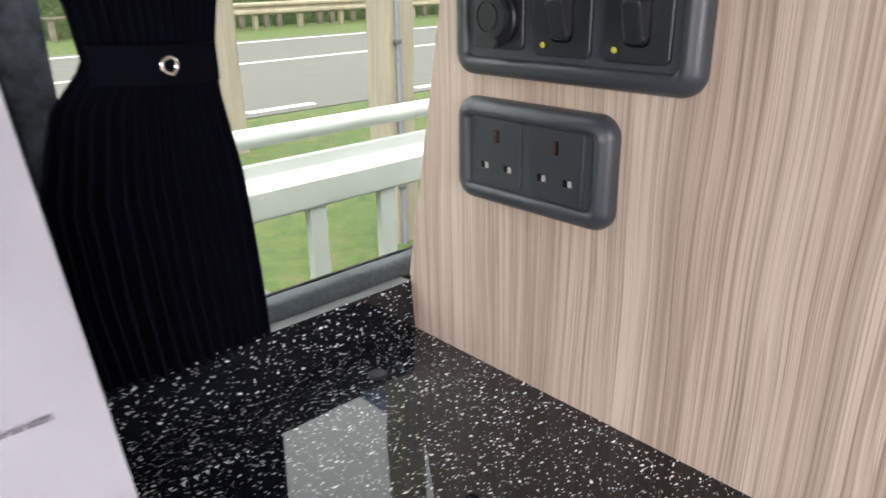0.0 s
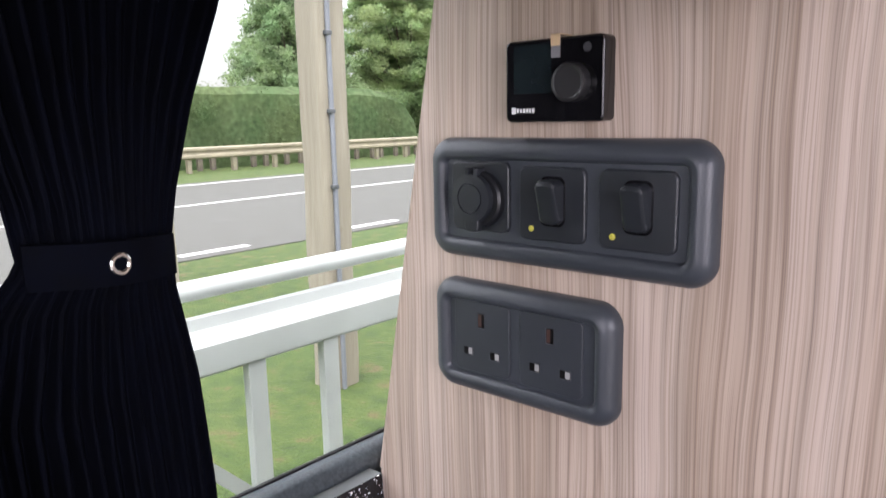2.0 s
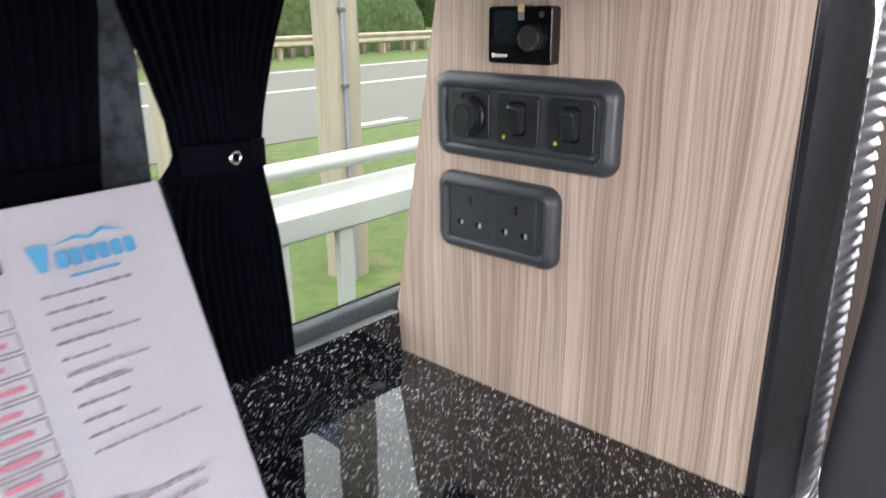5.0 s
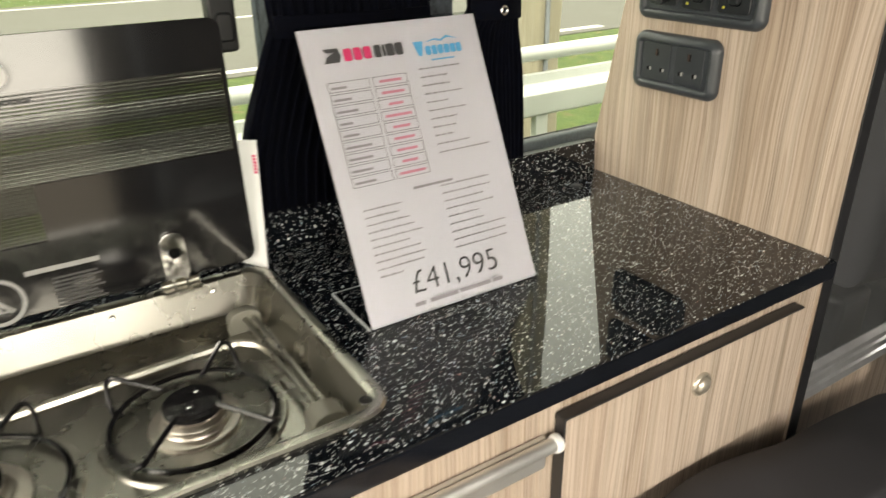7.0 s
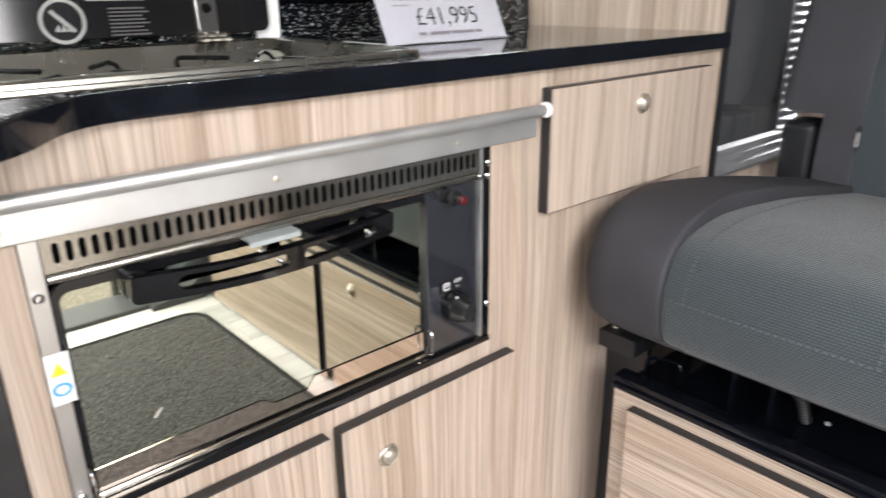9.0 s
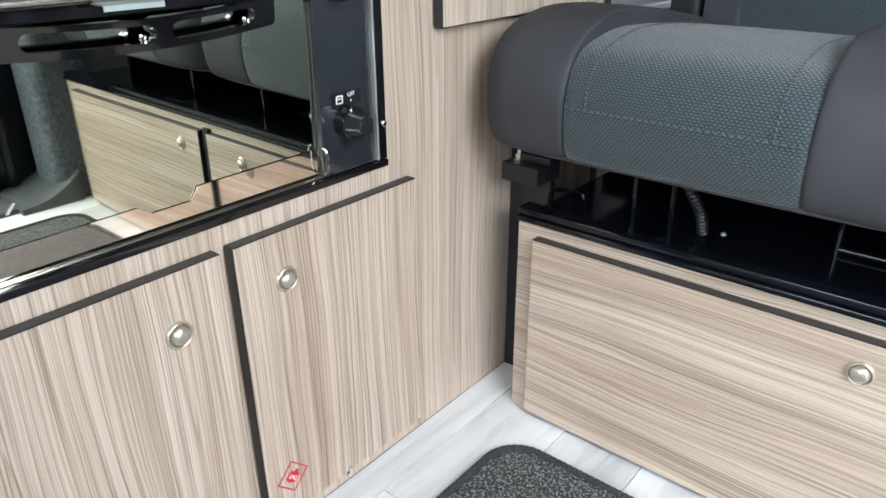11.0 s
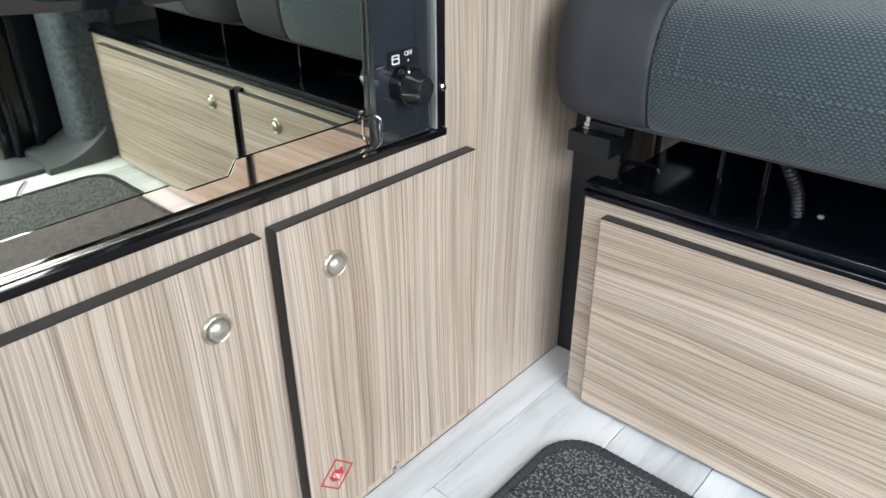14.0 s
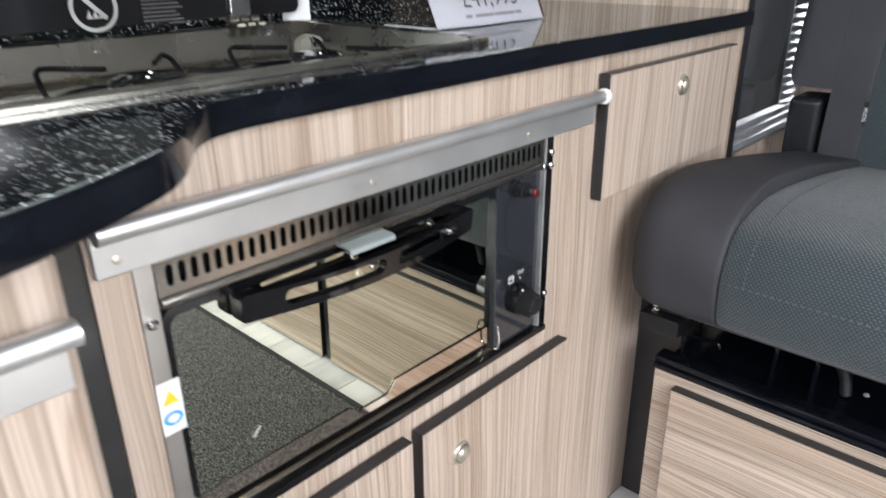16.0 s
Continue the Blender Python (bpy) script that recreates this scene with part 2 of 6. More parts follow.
SLEEVE = glass("thin_clear_sleeve", (0.95, 0.97, 0.97))
PANE = glass("window_glass", (0.862, 0.945, 0.862))
PAPER = plain("white_paper", (0.57, 0.55, 0.61), 0.6, vary=0.02)
INK = plain("grey_ink", (0.05, 0.05, 0.055), 0.7)
PALEINK = plain("pale_ink", (0.25, 0.235, 0.26), 0.7)
PINK = plain("pink_ink", (0.62, 0.04, 0.14), 0.7)
PALEPINK = plain("pale_pink_ink", (0.52, 0.20, 0.27), 0.7)
BLUE = plain("blue_ink", (0.08, 0.36, 0.62), 0.7)
WHITE = plain("white_print", (0.75, 0.75, 0.75), 0.6, vary=0.03)
RED = plain("red_print", (0.5, 0.02, 0.03), 0.5)
YELLOW = plain("yellow_print", (0.7, 0.55, 0.03), 0.5)
WHITEPAINT = plain("white_paint", (0.36, 0.38, 0.365), 0.4, vary=0.07, scale=6)
TAPE = plain("cream_tape", (0.62, 0.45, 0.26), 0.5)
LED = plain("green_yellow_led", (0.45, 0.42, 0.06), 0.3)

# ---- making meshes ----
FX = Matrix(((0, 0, 1, 0), (1, 0, 0, 0), (0, 1, 0, 0), (0, 0, 0, 1)))  # local x, y, z -> world y, z, x
FY = Matrix(((1, 0, 0, 0), (0, 0, -1, 0), (0, 1, 0, 0), (0, 0, 0, 1)))  # local x, y, z -> world x, z, -y
FZ = Matrix.Identity(4)


def at(m, x=0, y=0, z=0):
    return Matrix.Translation((x, y, z)) @ m


def thing(name, label, category, base=(0, 0, 0), group="", kind=""):
    ob = new(name)
    ob.empty_display_size = 0.05
    ob.location = base
    return tagged(ob, label, category, group, kind)


def solid(name, bm, material, angle=32):
    bmesh.ops.recalc_face_normals(bm, faces=bm.faces)
    me = bpy.data.meshes.new(name)
    bm.to_mesh(me)
    bm.free()
    for m in material if isinstance(material, (list, tuple)) else (material,):
        me.materials.append(m)
    me.polygons.foreach_set("use_smooth", [True] * len(me.polygons))
    me.set_sharp_from_angle(angle=radians(angle))
    if angle < 90 and len(me.polygons) < 8000:
        flatten_shading(me, math.cos(radians(angle)))
    return new(name, me)


def flatten_shading(me, limit):
    """Normals weighted by area, so that broad faces stay flat beside their rounded edges."""
    near = [[] for _ in me.vertices]
    nor, area = [p.normal.copy() for p in me.polygons], [p.area for p in me.polygons]
    for p in me.polygons:
        for v in p.vertices:
            near[v].append(p.index)
    out = []
    for p in me.polygons:
        n = nor[p.index]
        for v in p.vertices:
            s = Vector()
            for q in near[v]:
                if n.dot(nor[q]) > limit:
                    s += nor[q] * area[q]
            out.append(s.normalized() if s.length > 0 else n)
    me.normals_split_custom_set(out)


def hang(ob, parent):
    ob.parent = parent
    if parent.type == "EMPTY":
        ob.matrix_parent_inverse = Matrix.Translation(parent.location).inverted()
    return ob


def part(name, bm, material, parent, label="", angle=32):
    ob = hang(solid(name, bm, material, angle), parent)
    return tagged(ob, label) if label else ob


def same_mesh(ob, parent, m):
    """One more piece on the mesh of another."""
    c = new(ob.name.split(".")[0], ob.data)
    hang(c, parent)
    c.matrix_basis = m
    return c


def B():
    return bmesh.new()


def box(bm, x0, x1, y0, y1, z0, z1, bev=0.0, seg=2, m=None):
    vs = [bm.verts.new((x, y, z)) for x in (x0, x1) for y in (y0, y1) for z in (z0, z1)]
    fs = [bm.faces.new([vs[i] for i in f]) for f in ((0, 1, 3, 2), (4, 6, 7, 5), (0, 4, 5, 1), (2, 3, 7, 6), (0, 2, 6, 4), (1, 5, 7, 3))]
    if m is not None:
        bmesh.ops.transform(bm, matrix=m, verts=vs)
    if bev:
        es = {e for f in fs for e in f.edges}
        bmesh.ops.bevel(bm, geom=list(es), offset=bev, segments=seg, affect="EDGES", profile=0.5)
    return bm


def skin(bm, loops, cap0=True, cap1=True, closed=True):
    """Faces between loops of equal length."""
    rings = [[bm.verts.new(p) for p in lp] for lp in loops]
    n = len(rings[0])
    for a, b in zip(rings, rings[1:]):
        for i in range(n if closed else n - 1):
            j = (i + 1) % n
            bm.faces.new((a[i], a[j], b[j], b[i]))
    if cap0:
        bm.faces.new(rings[0][::-1])
    if cap1:
        bm.faces.new(rings[-1])
    return bm


def rounded(w, h, r, n=6, cx=0.0, cy=0.0):
    """A rectangle with round corners, centred at cx, cy."""
    r = min(r, w / 2 - 1e-5, h / 2 - 1e-5)
    pts = []
    for sx, sy, a0 in ((1, 1, 0), (-1, 1, 90), (-1, -1, 180), (1, -1, 270)):
        for k in range(n + 1):
            a = radians(a0 + 90 * k / n)
            pts.append((cx + sx * (w / 2 - r) + r * math.cos(a), cy + sy * (h / 2 - r) + r * math.sin(a)))
    return pts


def plate(bm, m, w, h, r, depth, bev=0.0, cx=0.0, cy=0.0, n=6, seg=3, z0=0.0):
    """A rounded plate lying on the local plane z0, its front edge rounded by bev."""
    loops = [[(x, y, z0) for x, y in rounded(w, h, r, n, cx, cy)]]
    if bev:
        for k in range(seg + 1):
            a = radians(90 * k / seg)
            ins = bev * (1 - math.cos(a))
            loops.append([(x, y, z0 + depth - bev + bev * math.sin(a)) for x, y in rounded(w - 2 * ins, h - 2 * ins, max(r - ins, 0.0004), n, cx, cy)])
    else:
        loops.append([(x, y, z0 + depth) for x, y in rounded(w, h, r, n, cx, cy)])
    return skin(bm, [[m @ Vector(p) for p in lp] for lp in loops])


def prism(bm, m, pts, depth, z0=0.0, bev=0.0):
    vs = [bm.verts.new(m @ Vector((x, y, z0))) for x, y in pts], [bm.verts.new(m @ Vector((x, y, z0 + depth))) for x, y in pts]
    n = len(pts)
    fs = [bm.faces.new((vs[0][i], vs[0][(i + 1) % n], vs[1][(i + 1) % n], vs[1][i])) for i in range(n)]
    a, b = bm.faces.new(vs[0][::-1]), bm.faces.new(vs[1])
    if bev:
        es = list({e for f in (a, b) for e in f.edges})
        bmesh.ops.bevel(bm, geom=es, offset=bev, segments=2, affect="EDGES", profile=0.5)
    return bm


def lathe(bm, m, profile, n=28):
    loops = [[m @ Vector((r * math.cos(2 * math.pi * k / n), r * math.sin(2 * math.pi * k / n), z)) for k in range(n)] for r, z in profile]
    return skin(bm, loops)


def rod(bm, a, b, r, r2=None, n=16):
    a, b = Vector(a), Vector(b)
    q = (b - a).to_track_quat("Z", "Y").to_matrix().to_4x4()
    return lathe(bm, Matrix.Translation(a) @ q, [(r, 0), (r2 or r, (b - a).length)], n)


def tube(bm, pts, r, n=8, closed=False):
    """A round wire along points."""
    pts = [Vector(p) for p in pts]
    N, loops, side = len(pts), [], None
    for i, p in enumerate(pts):
        if closed:
            d = pts[(i + 1) % N] - pts[i - 1]
        else:
            d = pts[min(i + 1, N - 1)] - pts[max(i - 1, 0)]
        d.normalize()
        if side is None:
            side = d.orthogonal().normalized()
        side = (side - d * side.dot(d)).normalized()
        up = d.cross(side)
        loops.append([p + r * (math.cos(2 * math.pi * k / n) * side + math.sin(2 * math.pi * k / n) * up) for k in range(n)])
    if closed:
        rings = [[bm.verts.new(p) for p in lp] for lp in loops]
        for i in range(N):
            a, b = rings[i], rings[(i + 1) % N]
            for k in range(n):
                bm.faces.new((a[k], a[(k + 1) % n], b[(k + 1) % n], b[k]))
        return bm
    return skin(bm, loops)


def smooth_path(pts, per=6):
    """Points of a Catmull-Rom curve through the given ones."""
    p = [Vector(q) for q in pts]
    p = [2 * p[0] - p[1]] + p + [2 * p[-1] - p[-2]]
    out = []
    for i in range(1, len(p) - 2):
        for k in range(per):
            t = k / per
            out.append(0.5 * (2 * p[i] + (p[i + 1] - p[i - 1]) * t + (2 * p[i - 1] - 5 * p[i] + 4 * p[i + 1] - p[i + 2]) * t * t
                              + (3 * p[i] - p[i - 1] - 3 * p[i + 1] + p[i + 2]) * t ** 3))
    return out + [p[-2]]


def letters(name, text, size, m, material, parent, align="CENTER", thick=0.0002, thin=0.0):
    cu = bpy.data.curves.new(name, "FONT")
    cu.body, cu.size, cu.align_x, cu.extrude, cu.offset = text, size, align, thick, thin
    tmp = bpy.data.objects.new(name, cu)
    me = bpy.data.meshes.new_from_object(tmp)
    bpy.data.objects.remove(tmp)
    me.transform(m)
    me.materials.clear()
    me.materials.append(material)
    return hang(new(name, me), parent)


def face_by_normal(bm, axis, sign, inner, outer):
    """Sets the material index by which way a face looks."""
    bm.normal_update()
    bmesh.ops.recalc_face_normals(bm, faces=bm.faces)
    for f in bm.faces:
        f.material_index = inner if f.normal[axis] * sign > 0.9 else outer
    return bm

# ---- the van's shell ----
GROUND = -0.5


def wall_x(z):
    """The inner face of the window side, which leans in towards the top."""
    return -0.402 + 0.03 * (z - 0.8) if z > 0.8 else -0.402


def wall_piece(bm, y0, y1, z0, z1, thick=0.05):
    a, b = wall_x(z0), wall_x(z1)
    vs = [(a, y0, z0), (a, y1, z0), (b, y1, z1), (b, y0, z1)]
    out = [(x - thick, y, z) for x, y, z in vs]
    return skin(bm, [vs, out])


floor = tagged(thing("floor", "pale limewashed wood-plank vinyl floor of the van", "floor"), kind="structure")
b = B()
box(b, -0.45, 1.26, -2.9, 1.5, -0.06, -0.004)
part("underlay", b, GREYTRIM, floor)

wall = tagged(thing("wall_window_side", "charcoal carpet-lined van side wall around the windows", "wall"), kind="structure")
b = B()
wall_piece(b, -2.9, 1.5, -0.05, 0.79)
wall_piece(b, -0.50, -0.258, 0.79, 1.62)
wall_piece(b, -2.9, -1.75, 0.79, 1.62)
wall_piece(b, 0.75, 1.5, 0.79, 1.62)
wall_piece(b, -1.75, -0.50, 1.30, 1.62)
wall_piece(b, -0.258, 0.75, 1.30, 1.62)
part("lining", b, CARPET, wall)

# rounded lining roll under the window
b = B()
loops = []
for y in np.linspace(-0.258, 0.60, 40):
    loops.append([(-0.417 + 0.015 * math.cos(a) + 0.0015 * noise.noise((0, y * 30, a)), y, 0.7945 + 0.0155 * math.sin(a) + 0.0015 * noise.noise((5, y * 30, a))) for a in np.linspace(0, 2 * math.pi, 20, endpoint=False)])
skin(b, loops)
tagged(solid("window_lining_roll", b, FELT), "grey felted lining roll along the window's lower edge", "trim", kind="structure")

for k, (y0, y1) in enumerate(((-0.258, 0.75), (-1.75, -0.50)), 1):
    win = tagged(thing("window_%d" % k, "clear side window with a thin black seal", "window", (wall_x(1.0), y0, 0.8)), kind="structure")
    b = B()
    z0, z1, g = 0.80, 1.30, 0.028
    skin(b, [[(wall_x(z0) - g, y0, z0), (wall_x(z0) - g, y1, z0), (wall_x(z1) - g, y1, z1), (wall_x(z1) - g, y0, z1)],
             [(wall_x(z0) - g - 0.004, y0, z0), (wall_x(z0) - g - 0.004, y1, z0), (wall_x(z1) - g - 0.004, y1, z1), (wall_x(z1) - g - 0.004, y0, z1)]])
    part("pane", b, PANE, win).visible_shadow = False
    b = B()
    tube(b, [(wall_x(z0) - g, y0, z0 + 0.006), (wall_x(z0) - g, y1, z0 + 0.006)], 0.0025, 8)
    part("seal", b, BLACK, win)

ceiling = B()
box(ceiling, -0.40, 1.34, -2.9, 1.5, 1.62, 1.66)
tagged(solid("ceiling", ceiling, LINING), "plain grey lined van ceiling", "ceiling", kind="structure")

wall = tagged(thing("wall_door_side", "grey lined van wall around the open sliding door", "wall"), kind="structure")
b = B()
box(b, 1.26, 1.33, -0.24, 1.5, -0.05, 1.64)
box(b, 1.26, 1.33, -2.9, -1.72, -0.05, 0.75)
box(b, 1.26, 1.33, -2.9, -2.3, 0.75, 1.64)
box(b, 1.26, 1.33, -2.3, -0.24, 1.50, 1.64)
part("lining", b, LINING, wall)
b = B()
box(b, 1.20, 1.33, -0.39, -0.242, -0.03, 1.5, 0.03, 4)
part("door_post", b, plain("grey_post_carpet", (0.10, 0.115, 0.13), 0.95, vary=0.4, scale=90, grain=1.0, fine=500, gloss=0.15), wall, "charcoal carpet-lined door post")
b = B()
loops = []
for s in np.linspace(0, 1, 12):
    y = -0.335 - 0.15 * s
    zt = 0.015 + 0.06 * (1 - s) ** 2.2
    loops.append([(1.19, y, 0.0), (1.19, y, zt), (1.215, y, zt + 0.012), (1.335, y, zt + 0.012), (1.335, y, 0.0)])
skin(b, loops)
part("corner_trim", b, GREYTRIM, wall)
b = B()
box(b, 1.215, 1.34, -1.72, -0.40, -0.05, 0.012, 0.006)
part("sill_plate", b, GREYTRIM, wall)
b = B()
box(b, 1.335, 1.40, -0.525, -0.30, -0.1, 1.5, 0.015, 3)
for q in (-0.44, -0.49):
    box(b, 1.318, 1.342, q - 0.012, q + 0.012, -0.02, 1.5, 0.008, 3)
part("door_seal", b, SATIN, wall)

wall = tagged(thing("wall_rear", "grey lined rear end of the van with a tailgate window", "wall"), kind="structure")
b = B()
box(b, -0.45, 1.33, 1.5, 1.56, -0.05, 0.95)
box(b, -0.45, 1.33, 1.5, 1.56, 1.45, 1.64)
box(b, -0.45, -0.25, 1.5, 1.56, 0.95, 1.45)
box(b, 1.13, 1.33, 1.5, 1.56, 0.95, 1.45)
part("lining", b, LINING, wall)
wall = tagged(thing("wall_cab", "dark cab end of the van below the windscreen", "wall"), kind="structure")
b = B()
box(b, -0.45, 1.33, -2.96, -2.9, -0.05, 0.85)
box(b, -0.45, 1.33, -2.96, -2.9, 1.55, 1.64)
part("lining", b, CARPET, wall)

# ---- outside ----


def grass_material():
    n = Nodes("rough_grass")
    v = n.coords()
    big, mid, fine = n.noise(v, 0.9, 4), n.noise(v, 6.0, 5), n.noise(v, 60.0, 3)
    col = n.ramp(mid, [(0.30, (0.026, 0.050, 0.008)), (0.45, (0.044, 0.076, 0.011)), (0.57, (0.062, 0.090, 0.016)), (0.68, (0.105, 0.082, 0.038))])
    col = n.mix(0.5, col, n.ramp(big, [(0.35, (0.8, 0.95, 0.7)), (0.65, (1.0, 1.0, 0.9))]), "MULTIPLY")
    col = n.mix(0.7, col, n.ramp(fine, [(0.34, (0.48, 0.52, 0.42)), (0.62, (1.05, 1.05, 1))]), "MULTIPLY")
    n.put(Base_Color=col, Roughness=0.9)
    n.bump(fine, 0.8, 0.03)
    return n.m


GRASS = grass_material()
ROADMAT = plain("worn_asphalt", (0.060, 0.059, 0.052), 0.85, vary=0.10, scale=2.5, grain=0.8, fine=120)
GRAVELMAT = plain("gravel_yard", (0.17, 0.155, 0.125), 0.95, vary=0.4, scale=45, grain=1.0, fine=90)
LINEMAT = plain("road_line_paint", (0.43, 0.43, 0.415), 0.7, vary=0.12, scale=20)


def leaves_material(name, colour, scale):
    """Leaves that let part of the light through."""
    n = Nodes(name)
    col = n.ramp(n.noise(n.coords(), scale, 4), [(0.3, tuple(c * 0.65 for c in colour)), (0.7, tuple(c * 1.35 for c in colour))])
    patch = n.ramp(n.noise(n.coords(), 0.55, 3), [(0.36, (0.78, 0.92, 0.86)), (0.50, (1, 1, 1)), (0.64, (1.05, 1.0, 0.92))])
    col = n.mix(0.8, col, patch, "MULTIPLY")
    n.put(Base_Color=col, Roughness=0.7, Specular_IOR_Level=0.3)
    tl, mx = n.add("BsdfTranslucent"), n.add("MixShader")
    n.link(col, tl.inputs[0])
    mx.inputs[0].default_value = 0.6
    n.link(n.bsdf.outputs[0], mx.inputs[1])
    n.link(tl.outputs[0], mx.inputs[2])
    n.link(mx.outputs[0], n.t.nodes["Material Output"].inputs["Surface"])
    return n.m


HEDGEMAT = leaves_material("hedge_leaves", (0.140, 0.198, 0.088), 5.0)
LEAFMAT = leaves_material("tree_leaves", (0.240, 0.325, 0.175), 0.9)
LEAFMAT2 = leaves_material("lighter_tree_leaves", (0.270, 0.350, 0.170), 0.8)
BARK = plain("bark", (0.10, 0.075, 0.05), 0.9, vary=0.3, scale=8, grain=0.6)
GALV = plain("weathered_barrier", (0.23, 0.20, 0.14), 0.6, vary=0.2, scale=3)


def post_wood():
    n = Nodes("weathered_post_wood")
    v = n.coords((1, 1, 0.06))
    col = n.ramp(n.noise(v, 30.0, 4, 0.6, 0.6), [(0.3, (0.185, 0.163, 0.125)), (0.5, (0.220, 0.195, 0.150)), (0.7, (0.250, 0.226, 0.178))])
    knot = n.add("TexVoronoi", Scale=3.4, Randomness=1.0)
    n.link(n.coords((1, 1, 0.75)), knot.inputs["Vector"])
    col = n.mix(0.75, col, n.ramp(knot.outputs["Distance"], [(0.05, (0.40, 0.28, 0.20)), (0.085, (0.70, 0.60, 0.52)), (0.12, (1, 1, 1))]), "MULTIPLY")
    n.put(Base_Color=col, Roughness=0.85)
    n.bump(n.noise(v, 60.0, 3), 0.4, 0.004)
    return n.m


POSTWOOD = post_wood()

b = B()
N = 60
xs = [-1.0 - 0.22 * k - 0.055 * k * k for k in range(N)]
rows = []
for x in [400.0, 60.0, 8.0, 1.4] + xs + [-420.0]:
    rows.append([(x, y, GROUND) for y in (-400, -60, -12, -4, 0, 4, 10, 22, 60, 400)])
vs = [[b.verts.new(p) for p in r] for r in rows]
for r, q in zip(vs, vs[1:]):
    for i in range(len(r) - 1):
        b.faces.new((r[i], r[i + 1], q[i + 1], q[i]))
tagged(solid("ground", b, GRASS), "short green and yellowed verge grass", "grass", kind="structure")

b = B()
box(b, -17.3, -7.55, -250, 250, GROUND - 0.05, GROUND + 0.012)
tagged(solid("road", b, ROADMAT), "grey worn asphalt road behind the verge", "road", kind="structure")
b = B()
box(b, 1.6, 30, -30, 30, GROUND - 0.05, GROUND + 0.01)
tagged(solid("gravel_yard", b, GRAVELMAT), "sandy gravel yard beside the van", "ground", kind="structure")

for k in range(-14, 30):
    b = B()
    y = 3.70 + 2.69 * k
    box(b, -7.93, -7.77, y, y + 0.95, GROUND + 0.010, GROUND + 0.016)
    tagged(solid("road_dash", b, LINEMAT), "white dash of the road's edge marking", "road marking", "dashes along the road edge", "structure")
for x in (-12.62, -16.75):
    b = B()
    box(b, x - 0.07, x + 0.07, -200, 200, GROUND + 0.010, GROUND + 0.016)
    tagged(solid("road_line", b, LINEMAT), "white line painted along the asphalt road", "road marking", "road lines", "structure")

# white fence
fence = thing("white_fence", "white painted fence with a round handrail over a box beam", "fence", (-1.7, 1.0, GROUND))
b = B()
rod(b, (-1.75, -6.0, 0.6305), (-1.75, 6.0, 0.6305), 0.0280, n=24)
part("handrail", b, WHITEPAINT, fence)
b = B()
skin(b, [[(-1.77, y, 0.432), (-1.77, y, 0.552), (-1.740, y, 0.552), (-1.735, y, 0.520), (-1.664, y, 0.486), (-1.659, y, 0.519), (-1.625, y, 0.515), (-1.62, y, 0.509), (-1.62, y, 0.437), (-1.625, y, 0.428)] for y in (-6.0, 6.0)])
part("beam", b, WHITEPAINT, fence)
b = B()
box(b, -1.70, -1.64, -6.0, 6.0, -0.36, -0.30, 0.004)
part("bottom_rail", b, WHITEPAINT, fence)
b = B()
skin(b, [[(x, 0.255, 0.415), (x, 0.310, 0.415), (x, 1.005, -0.305), (x, 0.950, -0.305)] for x in (-1.70, -1.67)])
part("brace", b, WHITEPAINT, fence)
base = None
for k in range(-20, 20):
    if k % 4 > 1:  # uprights stand in pairs
        continue
    y = 0.640 + 0.2605 * k
    if base is None:
        b = B()
        box(b, -1.660, -1.628, 0.018, 0.075, -0.35, 0.433, 0.003)
        base = part("baluster", b, WHITEPAINT, fence)
        base.location.y = y
    else:
        same_mesh(base, fence, Matrix.Translation((0, y, 0)))
for k in range(-3, 4):
    b = B()
    y = 1.55 * k
    box(b, -1.76, -1.69, y, y + 0.07, GROUND - 0.02, 0.61, 0.004)
    part("fence_post", b, WHITEPAINT, fence)


def wooden_post(x, y, r, top, conduit):
    p = thing("wooden_post", "tall weathered square-cut wooden sign post" + (" with a grey cable conduit" if conduit else ""), "post", (x, y, GROUND), "sign posts")
    b = B()
    loops = []
    for k in range(24):
        z = GROUND - 0.05 + (top - GROUND) * k / 23
        q = 0.012 * noise.noise((x, k * 0.4, 1.0))
        loops.append([(x + q + a, y + q + c, z) for a, c in rounded(2 * r, 2 * r, r * 0.35, 3)])
    skin(b, loops)
    part("post", b, POSTWOOD, p)
    if conduit:
        b = B()
        cx, cy = x + r + 0.010, y - r * 0.35
        tube(b, [(cx, cy, GROUND), (cx, cy, 1.0), (cx, cy, top)], 0.015, 10)
        part("conduit", b, plain("grey_conduit", (0.15, 0.16, 0.18), 0.6), p)
        for k in range(7):
            b = B()
            box(b, cx - 0.02, cx + 0.017, cy - 0.027, cy + 0.018, 0.0, 0.026, 0.006)
            clip = part("clip", b, GREYTRIM, p)
            clip.location.z = GROUND + 0.35 + 0.42 * k
    return p


wooden_post(-3.23, 2.26, 0.105, 4.2, True)
wooden_post(-6.15, 2.64, 0.125, 4.2, False)
board = thing("sign_board", "dark blue sign board with a red band between two posts", "sign", (-5.6, 2.4, 2.3))
b = B()
box(b, -6.6, -3.4, 2.40, 2.46, 2.22, 3.6, 0.01)
part("panel", b, plain("dark_blue_sign", (0.09, 0.14, 0.25), 0.5), board)
b = B()
box(b, -6.5, -4.6, 2.385, 2.398, 2.34, 2.5)
part("band", b, RED, board)

